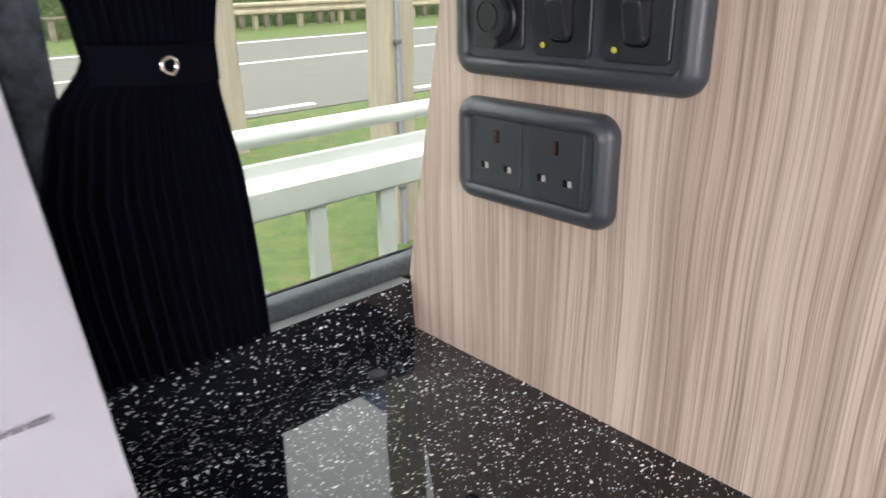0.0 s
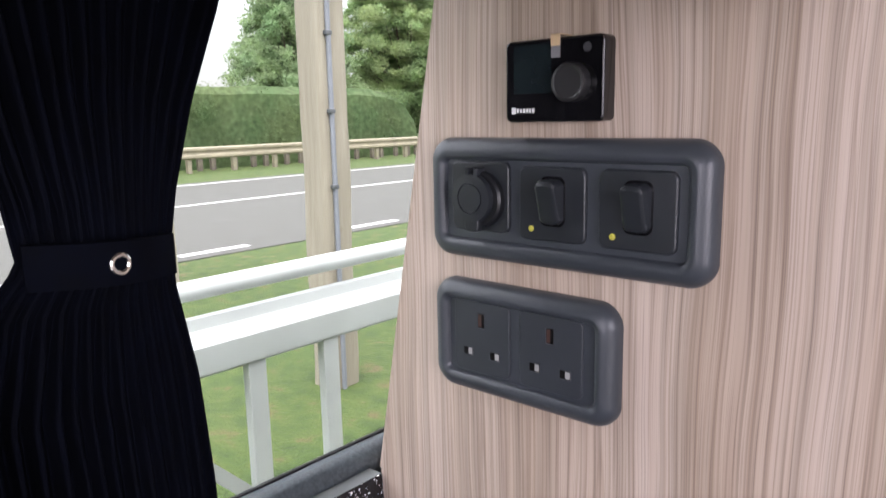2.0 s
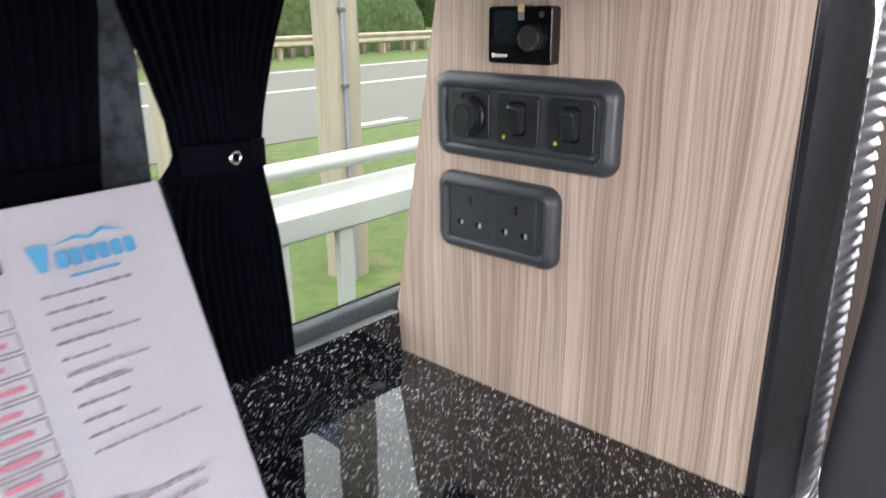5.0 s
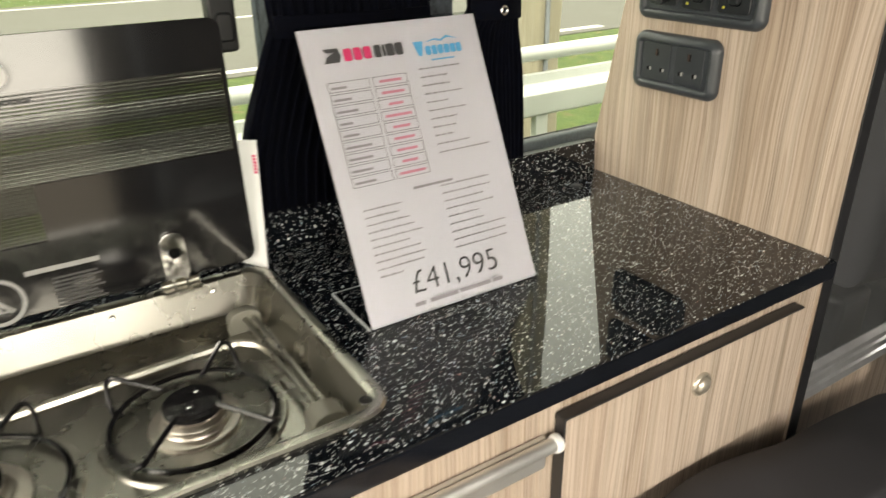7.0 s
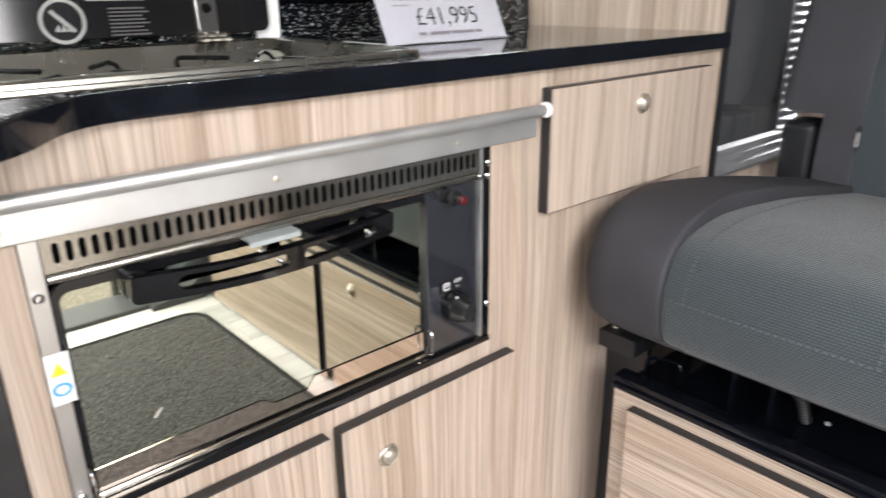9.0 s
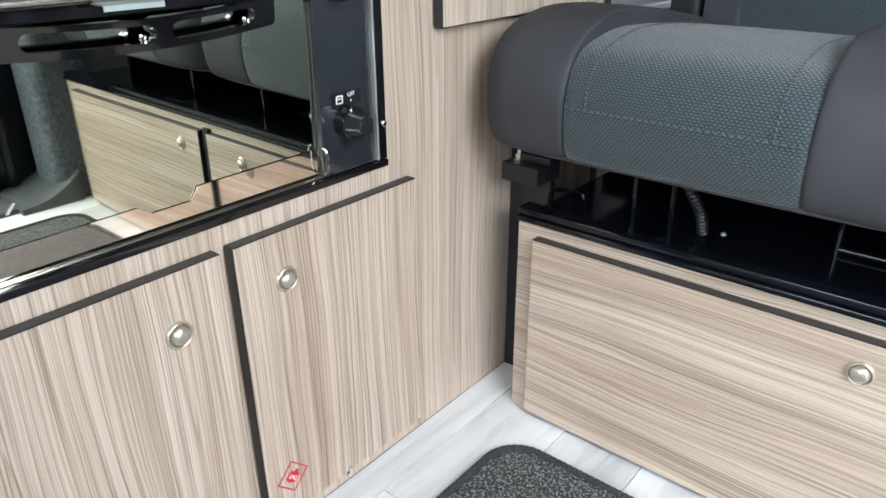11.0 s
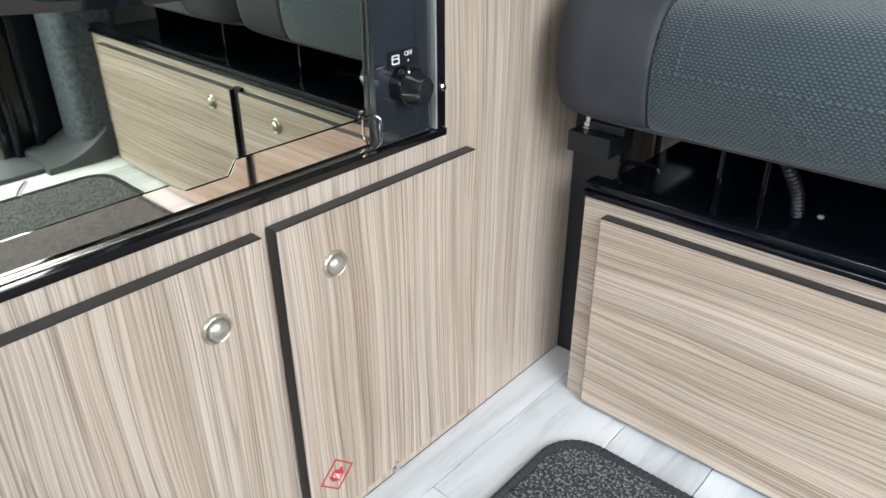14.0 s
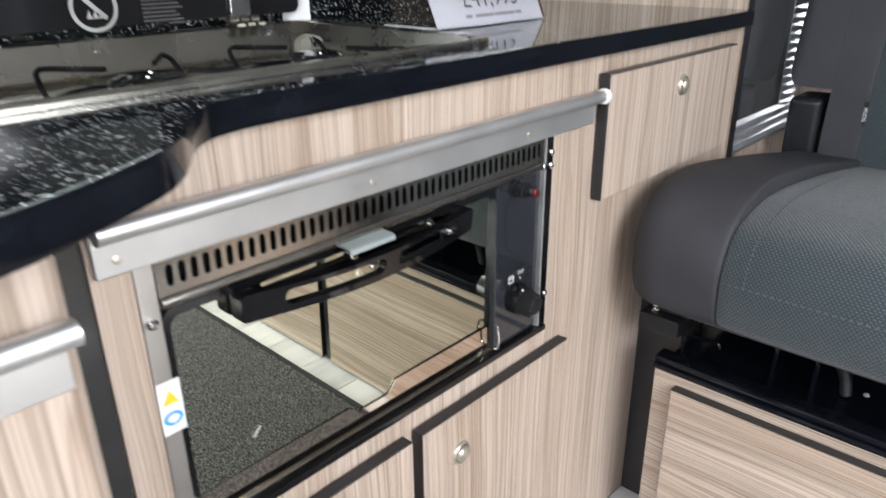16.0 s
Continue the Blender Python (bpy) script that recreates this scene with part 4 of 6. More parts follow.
vent = B()
rim, y = [], -0.9434
holes = []
while y < -0.5140:
    holes.append([(y + c, 0.6365 + d) for d, c in slot_outline(-0.0080, 0.0080, -0.0025, 0.0025, 6)])
    y += 0.0092
for o in [[(-0.9533, 0.622), (-0.5105, 0.622), (-0.5105, 0.6505), (-0.9533, 0.6505)]] + holes:
    vs = [vent.verts.new((0.0, y, z)) for y, z in o]
    rim += [vent.edges.new((vs[i], vs[(i + 1) % len(vs)])) for i in range(len(vs))]
front = [f for f in bmesh.ops.triangle_fill(vent, edges=rim, use_beauty=True)["geom"] if isinstance(f, bmesh.types.BMFace)]
deep = bmesh.ops.extrude_face_region(vent, geom=front)
for v in (g for g in deep["geom"] if isinstance(g, bmesh.types.BMVert)):
    v.co.x -= 0.0045
bmesh.ops.recalc_face_normals(vent, faces=vent.faces)
part("vent_strip", vent, STEEL, grill, "slotted steel vent strip", 25)
b = B()
box(b, -0.020, -0.018, -0.9555, -0.5105, 0.619, 0.6505)
part("vent_back", b, SLOT, grill)
# handle across the flap: one bowed bar with two long round-ended slots


def bow_out(y):
    s = min(1.0, max(0.0, (y + 0.899) / 0.259))
    return 0.0085 + 0.0095 * math.sin(math.pi * s)


def spread(pts, step=0.008):
    """The same outline with its long sides cut into short ones, so that it can bend."""
    out = []
    for (a, c), (d, e) in zip(pts, pts[1:] + pts[:1]):
        k = max(1, int(abs(d - a) / step))
        out += [(a + (d - a) * i / k, c + (e - c) * i / k) for i in range(k)]
    return out


def sag(y):
    return -0.006 * math.sin(math.pi * min(1.0, max(0.0, (y + 0.899) / 0.259)))


handle = B()
outlines = [spread([(y, z) for y, z in rounded(0.259, 0.0235, 0.004, 4, -0.7695, 0.5945)]), spread(slot_outline(-0.863, -0.763, 0.5888, 0.6022)), spread(slot_outline(-0.749, -0.664, 0.5888, 0.6022))]
rim = []
for o in outlines:
    vs = [handle.verts.new((0.0, y, z)) for y, z in o]
    rim += [handle.edges.new((vs[i], vs[(i + 1) % len(vs)])) for i in range(len(vs))]
front = [f for f in bmesh.ops.triangle_fill(handle, edges=rim, use_beauty=True)["geom"] if isinstance(f, bmesh.types.BMFace)]
deep = bmesh.ops.extrude_face_region(handle, geom=front)
for v in (g for g in deep["geom"] if isinstance(g, bmesh.types.BMVert)):
    v.co.x -= 0.0095
for v in handle.verts:
    y = v.co.y
    v.co.x += bow_out(y) + 0.10 * (v.co.z - 0.5945)
    v.co.z += sag(y)
grip = part("flap_handle", handle, GLOSS, grill)
for y in (-0.890, -0.649):
    b = B()
    box(b, -0.008, 0.0005, y - 0.009, y + 0.009, 0.583, 0.606, 0.003, 3)
    hang(solid("handle_mount", b, GLOSS), grip)
for y in (-0.766, -0.667):
    b = B()
    lathe(b, at(FX, 0.0, y, 0.5905 + sag(y)), [(0.0028, 0), (0.0028, 0.004), (0.0018, 0.0055), (0.0004, 0.0058)], 14)
    hang(solid("handle_screw", b, CHROME), grip)
b = B()
skin(b, [[(-0.004, y, 0.6140), (0.0135, y, 0.6140), (0.0165, y, 0.6125), (0.0165, y, 0.6085), (0.0150, y, 0.6085), (0.0150, y, 0.6115), (0.0130, y, 0.6125), (-0.004, y, 0.6125)] for y in (-0.800, -0.751)])
tagged(hang(solid("latch_plate", b, plain("zinc_plate", (0.46, 0.52, 0.52), 0.38, 0.45)), grip), "pale zinc latch plate")
b = B()
rod(b, (-0.001, -0.9525, 0.6175), (-0.001, -0.512, 0.6175), 0.0042)
part("hood_rod", b, STEEL, grill)
notice = thing("warning_sticker", "small white sticker with yellow triangle and blue disc", "sticker", (0.0, -0.956, 0.52))
b = B()
box(b, -0.0005, 0.0, -0.9670, -0.9495, 0.5165, 0.5595)
part("label", b, WHITE, notice)
b = B()
prism(b, at(FX, 0.0, -0.9582, 0.546), [(-0.006, -0.005), (0.006, -0.005), (0.0, 0.006)], 0.0004)
part("triangle", b, YELLOW, notice)
b = B()
lathe(b, at(FX, 0.0, -0.9582, 0.529) @ Matrix.Diagonal((1.1, 0.85, 1, 1)), [(0.0066, 0), (0.0066, 0.0004), (0.0042, 0.0004), (0.0042, 0.0)], 20)
part("disc", b, BLUE, notice)
b = B()
lathe(b, at(FX, 0.0, -0.9582, 0.529) @ Matrix.Diagonal((1.1, 0.85, 1, 1)), [(0.0040, 0.0), (0.0040, 0.0006), (0.0003, 0.0006)], 20)
part("disc_middle", b, WHITE, notice)

# ---- hob and sink ----
hob = thing("hob_and_sink", "stainless steel two-burner hob and sink with raised glass lid", "hob", (-0.18, -0.9, TOP))
cx, cy = (HX0 + HX1) / 2 - 0.001, (HY0 + HY1) / 2
W, H = HX1 - HX0 + 0.024, HY1 - HY0 + 0.024


def ring(w, h, r, z, n=8, x=None, y=None):
    return [(px, py, z) for px, py in rounded(w, h, r, n, cx if x is None else x, cy if y is None else y)]


b = B()
skin(b, [ring(W, H, 0.030, TOP + 0.0005), ring(W, H, 0.030, TOP + 0.004), ring(W - 0.004, H - 0.004, 0.029, TOP + 0.0062), ring(W - 0.020, H - 0.020, 0.022, TOP + 0.0062),
         ring(W - 0.028, H - 0.028, 0.020, TOP + 0.004), ring(W - 0.060, H - 0.056, 0.020, TOP - 0.026), ring(W - 0.068, H - 0.062, 0.018, TOP - 0.0296)], False, False)
part("rim", b, HOBSTEEL, hob)
SINKY = -1.130
fy0, fy1 = HY0 + 0.012, HY1 - 0.012
z = TOP - 0.030
# floor sheets left and right of the sink's mouth
for x0, x1, y0, y1 in ((HX0 + 0.010, HX1 - 0.010, -0.972, fy1), (HX0 + 0.010, HX1 - 0.010, fy0, SINKY - 0.15), (HX0 + 0.010, cx - 0.115, SINKY - 0.15, -0.972), (cx + 0.115, HX1 - 0.010, SINKY - 0.15, -0.972)):
    b = B()
    box(b, x0, x1, y0, y1, z - 0.002, z)
    part("hob_plate", b, HOBSTEEL, hob)
b = B()
sw, sh = 0.236, 0.318
skin(b, [ring(sw + 0.012, sh + 0.012, 0.05, z + 0.0005, 8, cx, SINKY), ring(sw + 0.010, sh + 0.010, 0.05, z + 0.004, 8, cx, SINKY), ring(sw, sh, 0.048, z + 0.004, 8, cx, SINKY), ring(sw - 0.01, sh - 0.01, 0.045, z - 0.008, 8, cx, SINKY),
         ring(sw - 0.03, sh - 0.03, 0.040, z - 0.10, 8, cx, SINKY), ring(sw - 0.06, sh - 0.06, 0.030, z - 0.115, 8, cx, SINKY)], False, True)
part("sink_bowl", b, HOBSTEEL, hob)
# raised fold round the cooking zone
b = B()
path = smooth_path([(-0.244, -0.965, z), (-0.250, -0.80, z), (-0.256, -0.65, z), (-0.246, -0.612, z), (-0.21, -0.598, z), (-0.08, -0.590, z)], 5)
tube(b, path, 0.0055, 8)
part("fold", b, HOBSTEEL, hob)
for y in np.linspace(-1.25, -0.62, 7):
    b = B()
    lathe(b, at(FZ, HX0 + 0.006, y, TOP - 0.0035) @ pose(0, 0, 0, 0, 60, 0), [(0.003, 0), (0.0028, 0.001), (0.0005, 0.0015)], 10)
    part("rivet", b, CHROME, hob)


def burner(x, y, big, parent):
    b = B()
    r = 0.080 if big else 0.074
    lathe(b, at(FZ, x, y, z), [(r + 0.006, 0.0), (r + 0.004, 0.0028), (r - 0.002, 0.0028), (r - 0.006, 0.0004), (0.03, 0.0004)], 48)
    ringp = part("burner", b, HOBSTEEL, parent)
    b = B()
    q = 1.0 if big else 0.82
    lathe(b, at(FZ, x, y, z), [(0.049 * q, 0.0), (0.048 * q, 0.003), (0.046 * q, 0.0040), (0.037 * q, 0.0044), (0.0355 * q, 0.0060), (0.0352 * q, 0.0085), (0.0330 * q, 0.0095), (0.0320 * q, 0.0110), (0.0315 * q, 0.0158), (0.028 * q, 0.0170)], 40)
    hang(solid("burner_body", b, BURNERMETAL), ringp)
    b = B()
    base_ring = [(0.0318 * q, 0.0158), (0.0322 * q, 0.0172)]
    loops = [[(x + (r_ if i % 2 else r_ * 0.93) * math.cos(2 * math.pi * i / 56), y + (r_ if i % 2 else r_ * 0.93) * math.sin(2 * math.pi * i / 56), z + h_) for i in range(56)] for r_, h_ in base_ring]
    skin(b, loops)
    hang(solid("flame_crown", b, BURNERMETAL), ringp)
    b = B()
    lathe(b, at(FZ, x, y, z + 0.016), [(0.029 * q, 0.0), (0.031 * q, 0.002), (0.031 * q, 0.006), (0.028 * q, 0.0085), (0.001, 0.0095)], 40)
    cap = hang(solid("burner_cap", b, GLOSS), ringp)
    for dx, dy in ((-0.012, 0.008), (0.012, -0.006)):
        b = B()
        lathe(b, at(FZ, x + dx * q, y + dy * q, z + 0.0245), [(0.0022, 0), (0.002, 0.0012), (0.0004, 0.0016)], 10)
        hang(solid("cap_rivet", b, CHROME), cap)
    # wire pan support: a ring with three folded arms
    b = B()
    R = r - 0.005
    tube(b, [(x + R * math.cos(a), y + R * math.sin(a), z + 0.008) for a in np.linspace(0, 2 * math.pi, 48, endpoint=False)], 0.0026, 8, True)
    for k, deg in enumerate((34, 146, 218, -38)):
        a = radians(deg)
        c, s = math.cos(a), math.sin(a)
        px, py = -s, c
        sd = -1 if k % 2 else 1

        def P(rad, side, h):
            return (x + c * rad + px * side * sd, y + s * rad + py * side * sd, z + h)
        tube(b, smooth_path([P(0.036 * q, 0.0, 0.029), P(R - 0.01, 0.0, 0.029), P(R + 0.013, 0.0, 0.029), P(R + 0.017, 0.002, 0.028), P(R + 0.016, 0.008, 0.024), P(R + 0.004, 0.018, 0.009), P(R - 0.004, 0.021, 0.007), P(R - 0.006, 0.017, 0.007)], 5), 0.0024, 8)
    part("pan_support", b, ENAMEL, parent, "black wire pan support")


burner(-0.148, -0.693, False, hob)
burner(-0.143, -0.868, True, hob)
# stay of the lid: two arched lugs joined by a pair of rods, and the drain hole in the rim's corner
LUGMAT = plain("olive_grey_plastic", (0.20, 0.195, 0.165), 0.32)


def lug(name, x, y, wide, high, thick):
    b = B()
    arch = [(-wide / 2, 0.0), (wide / 2, 0.0)] + [(wide / 2 * math.cos(a), high - 0.010 + 0.010 * math.sin(a)) for a in np.linspace(0, math.pi, 9)]
    prism(b, at(FX, x - thick / 2, y, z), arch, thick, 0.0, 0.0018)
    return part(name, b, LUGMAT, hob)


lug("lid_stay_lug", -0.276, -0.606, 0.034, 0.026, 0.014)
lug("lid_stay_lug", -0.077, -0.600, 0.032, 0.024, 0.024)
for dy in (-0.004, 0.005):
    b = B()
    tube(b, [(-0.272, -0.603 + dy, z + 0.016), (-0.18, -0.600 + dy, z + 0.014), (-0.090, -0.598 + dy, z + 0.013)], 0.0026, 10)
    part("lid_stay_rod", b, HOBSTEEL, hob)
b = B()
lathe(b, at(FZ, -0.050, -0.574, TOP + 0.0060), [(0.0062, 0), (0.0058, 0.0008), (0.0042, 0.0006), (0.0038, 0.0003), (0.0005, 0.0003)], 20)
part("rim_eyelet", b, plain("dark_eyelet", (0.03, 0.03, 0.03), 0.3, 0.5), hob)


def lid_glass():
    """Black printed glass, its middle a screen of fine dots that lets the window show through."""
    n = Nodes("dotted_black_glass")
    c = n.add("TexCoord")
    sep = n.add("SeparateXYZ")
    n.link(c.outputs["Object"], sep.inputs[0])
    yy, zz = sep.outputs[1], sep.outputs[2]
    wide = n.math("MULTIPLY", n.math("GREATER_THAN", zz, 0.893), n.math("LESS_THAN", zz, 0.980))
    tall = n.math("MULTIPLY", n.math("GREATER_THAN", zz, 0.836), n.math("LESS_THAN", yy, -0.762))
    zone = n.math("MULTIPLY", n.math("MAXIMUM", wide, n.math("MULTIPLY", tall, n.math("LESS_THAN", zz, 0.980))), n.math("LESS_THAN", yy, -0.568))
    zone = n.math("MULTIPLY", zone, n.math("GREATER_THAN", yy, -0.912))
    pitch = 0.0036
    fy = n.math("SUBTRACT", n.math("FRACT", n.math("DIVIDE", yy, pitch)), 0.5)
    fz = n.math("SUBTRACT", n.math("FRACT", n.math("DIVIDE", zz, pitch)), 0.5)
    dist = n.math("SQRT", n.math("ADD", n.math("MULTIPLY", fy, fy), n.math("MULTIPLY", fz, fz)))
    dots = n.math("MULTIPLY", n.math("LESS_THAN", dist, 0.40), zone)
    n.put(Base_Color=n.ramp(n.noise(c.outputs["Object"], 6.0, 4), [(0.3, (0.006, 0.006, 0.007)), (0.7, (0.012, 0.012, 0.013))]), Roughness=0.10, Specular_IOR_Level=0.7)
    n.put(Base_Color=n.mix(zone, n.bsdf.inputs["Base Color"].links[0].from_socket, (0.022, 0.021, 0.020)))
    tr = n.add("BsdfTransparent")
    tr.inputs[0].default_value = (0.52, 0.515, 0.51, 1)
    mx = n.add("MixShader")
    n.link(dots, mx.inputs[0])
    n.link(n.bsdf.outputs[0], mx.inputs[1])
    n.link(tr.outputs[0], mx.inputs[2])
    n.link(mx.outputs[0], n.t.nodes["Material Output"].inputs["Surface"])
    return n.m


LID = lid_glass()
LIDM = at(FX, -0.352, 0, 0) @ pose(0, 0, 0, 0, 0, 0)
lidtilt = Matrix.Translation((-0.352, 0, 0.765)) @ pose(0, 0, 0, 0, -3.0, 0) @ Matrix.Translation((0.352, 0, -0.765))
b = B()
plate(b, LIDM, 0.745, 0.265, 0.012, 0.005, 0.0006, -0.5635 - 0.3725, 0.765 + 0.1325)
bmesh.ops.transform(b, matrix=lidtilt, verts=b.verts)
lid = part("glass_lid", b, LID, hob, "raised smoked glass lid with a dotted screen")


def on_lid(name, bm, material, label=""):
    bmesh.ops.transform(bm, matrix=lidtilt, verts=bm.verts)
    ob = hang(solid(name, bm, material), lid)
    return tagged(ob, label) if label else ob


LF = at(FX, -0.347, 0, 0)
b = B()
lathe(b, LF @ pose(-0.770, 0.997, 0), [(0.0155, 0), (0.0155, 0.0012), (0.001, 0.0012)], 28)
on_lid("stopper_ring", b, GLOSS)
b = B()
lathe(b, LF @ pose(-0.770, 0.997, 0.0012), [(0.0115, 0), (0.0115, 0.003), (0.009, 0.0042), (0.001, 0.0045)], 28)
on_lid("lid_stopper", b, WHITE, "round white rubber lid stopper")
b = B()
for k in range(7):
    box(b, -0.349, -0.3466, -0.792 + 0.007 * k, -0.787 + 0.007 * k, 0.970, 0.974)
on_lid("maker_mark", b, INK)
b = B()
loops = []
for r, zz in ((0.0245, 0.0), (0.0245, 0.0005), (0.0205, 0.0005), (0.0205, 0.0)):
    loops.append([LF @ Vector((-0.818 + r * math.cos(a), 0.785 + r * math.sin(a), zz)) for a in np.linspace(0, 2 * math.pi, 36, endpoint=False)])
skin(b, loops, False, False)
box(b, -0.016, 0.016, -0.0022, 0.0022, 0.0, 0.0005, m=LF @ pose(-0.818, 0.785, 0, 0, 0, -45))
for k in range(3):
    prism(b, LF @ pose(-0.824 + 0.006 * k, 0.774, 0), [(-0.003, 0.0), (0.003, 0.0), (0.0012, 0.0045), (0.0005, 0.0085), (-0.0012, 0.005)], 0.0005)
on_lid("warning_disc", b, plain("grey_print", (0.34, 0.34, 0.33), 0.6), "printed round warning sign")
b = B()
box(b, -0.349, -0.3466, -0.790, -0.722, 0.806, 0.811)
on_lid("print_bar", b, plain("grey_print_bar", (0.34, 0.34, 0.33), 0.6))
b = B()
for k in range(8):
    box(b, -0.349, -0.3466, -0.768, -0.722 - 0.004 * (k % 3), 0.767 + 0.0042 * k, 0.7690 + 0.0042 * k)
on_lid("small_print", b, plain("dim_print", (0.06, 0.06, 0.06), 0.6))
b = B()
box(b, -0.349, -0.3464, -0.925, -0.893, 0.974, 1.006)
on_lid("lid_sticker", b, plain("pale_pink_paper", (0.68, 0.50, 0.44), 0.6), "pale pink paper sticker")
for y in (-0.651, -0.937):
    b = B()
    plate(b, at(FX, -0.3455, 0, 0), 0.026, 0.058, 0.012, 0.003, 0.0008, y, 0.789)
    tab = on_lid("hinge_tab", b, CHROME, "steel hinge tab")
    b = B()
    lathe(b, LF @ pose(y, 0.795, 0.004), [(0.0065, 0), (0.006, 0.001), (0.001, 0.001)], 18)
    on_lid("hinge_hole", b, SLOT)
    b = B()
    for s in (-1, 0, 1):
        rod(b, (-0.341, y + s * 0.014 - 0.0055, 0.762), (-0.341, y + s * 0.014 + 0.0055, 0.762), 0.0058, n=14)
        box(b, -0.344, -0.322, y + s * 0.014 - 0.005, y + s * 0.014 + 0.005, 0.7565, 0.7595)
    part("hinge_knuckle", b, HOBSTEEL, hob)

# ---- price stand ----
stand = thing("price_stand", "clear acrylic stand holding a white printed price sheet", "sign", (-0.19, -0.41, TOP))
lean = math.atan2(0.125, 0.270)
SM = Matrix.Translation((-0.150, -0.413, TOP + 0.001)) @ pose(0, 0, 0, 0, -math.degrees(lean), 0) @ FX
b = B()
plate(b, SM, 0.209, 0.299, 0.002, 0.002, 0.0004, 0, 0.1495, 3)
part("front_sheet", b, SLEEVE, stand)
b = B()
plate(b, SM, 0.209, 0.299, 0.002, 0.002, 0.0004, 0, 0.1495, 3, z0=-0.0045)
part("back_sheet", b, SLEEVE, stand)
b = B()
box(b, -0.238, -0.150, -0.5175, -0.3085, TOP + 0.0004, TOP + 0.0034, 0.0008)
part("foot", b, ACRYLIC, stand, "clear acrylic foot, its edge light painted on strips").visible_shadow = False
# pale strips painted for the light that the foot's edges catch
EDGELIGHT = plain("cut_acrylic_edge", (0.42, 0.45, 0.45), 0.25)
for x0, x1, y0, y1 in ((-0.238, -0.151, -0.5190, -0.5177), (-0.238, -0.151, -0.3083, -0.3070), (-0.2393, -0.2382, -0.5190, -0.3070)):
    b = B()
    box(b, x0, x1, y0, y1, TOP + 0.0005, TOP + 0.0034, 0.0003, 1)
    part("foot_edge", b, EDGELIGHT, stand)
b = B()
plate(b, SM, 0.2055, 0.296, 0.0008, 0.0006, 0, 0, 0.1490, 2, z0=-0.0016)
sheet = part("sheet", b, PAPER, stand, "white printed specification sheet")


def print_bar(bm, x0, x1, y0, y1):
    box(bm, x0, x1, y0, y1, 0.00215, 0.0023, m=SM)


def words(bm, x, length, y):
    """A line of unreadable small print: short dashes of uneven length."""
    end = x + length
    while x < end:
        w = rng.uniform(0.0025, 0.0085)
        print_bar(bm, x, min(end, x + w), y, y + rng.uniform(0.0013, 0.0018))
        x += w + 0.0011


def printed(name, bm, material):
    return hang(solid(name, bm, material), sheet)


b = B()
prism(b, SM, [(-0.083, 0.262), (-0.067, 0.262), (-0.064, 0.268), (-0.066, 0.276), (-0.082, 0.276), (-0.079, 0.272), (-0.072, 0.272), (-0.079, 0.268)], 0.0002, 0.0021)
printed("maker_emblem", b, INK)
b = B()
for k in range(3):
    plate(b, SM, 0.0088, 0.0125, 0.0022, 0.0002, 0, -0.0567 + 0.0108 * k, 0.2685, 3, z0=0.0021)
printed("maker_word", b, PINK)
b = B()
for x, w in ((-0.0235, 0.0075), (-0.0165, 0.003), (-0.0095, 0.0088), (0.0010, 0.0085)):
    plate(b, SM, w, 0.0125, 0.0014, 0.0002, 0, x, 0.2685, 3, z0=0.0021)
printed("maker_word", b, INK)
b = B()
prism(b, SM, [(0.022, 0.258), (0.026, 0.258), (0.030, 0.273), (0.018, 0.273)], 0.0002, 0.0021)
for k in range(6):
    plate(b, SM, 0.0064, 0.0095, 0.0018, 0.0002, 0, 0.0345 + 0.0076 * k, 0.2628, 3, z0=0.0021)
prism(b, SM, [(0.030, 0.271), (0.045, 0.275), (0.052, 0.273), (0.060, 0.277), (0.074, 0.272), (0.060, 0.2745), (0.052, 0.271), (0.045, 0.273)], 0.0002, 0.0021)
print_bar(b, 0.036, 0.064, 0.252, 0.2535)
printed("dealer_emblem", b, BLUE)
b, b2, b3 = B(), B(), B()
rng = random.Random(3)
for k in range(9):
    y = 0.243 - 0.0118 * k
    for x0, x1, pink in ((-0.086, -0.041, False), (-0.037, 0.002, True)):
        for q in ((x0, x1, y, y + 0.0005), (x0, x1, y - 0.0095, y - 0.009), (x0, x0 + 0.0005, y - 0.0095, y), (x1 - 0.0005, x1, y - 0.0095, y)):
            print_bar(b, *q)
        w = rng.uniform(0.4, 0.85) * (x1 - x0)
        if pink:
            print_bar(b3, (x0 + x1 - w) / 2, (x0 + x1 + w) / 2, y - 0.0062, y - 0.0035)
        else:
            print_bar(b2, x0 + 0.003, x0 + 0.003 + w * 0.75, y - 0.0066, y - 0.0042)
for k in range(11):
    y = 0.244 - 0.0088 * k
    words(b2, 0.018, (0.050 if k == 0 else rng.uniform(0.022, 0.05)) + (0.022 if k == 10 else 0), y)
print_bar(b2, -0.022, 0.026, 0.1255, 0.128)
for k in range(10):
    y = 0.115 - 0.0075 * k
    words(b2, -0.082, rng.uniform(0.022, 0.062), y)
for k in range(9):
    y = 0.122 - 0.0083 * k
    words(b2, 0.010, rng.uniform(0.028, 0.072), y)
for k, w in enumerate((0.012, 0.034, 0.040, 0.013)):
    x = (-0.052, -0.034, 0.002, 0.044)[k]
    print_bar(b2, x, x + w, 0.0095, 0.0135)
printed("table_print", b, INK)
tagged(printed("text_print", b2, PALEINK), kind="stuff")
printed("pink_print", b3, PALEPINK)
letters("price", "£41,995", 0.0335, SM @ Matrix.Translation((0.003, 0.0225, 0.0021)), INK, sheet, thin=-0.0004)

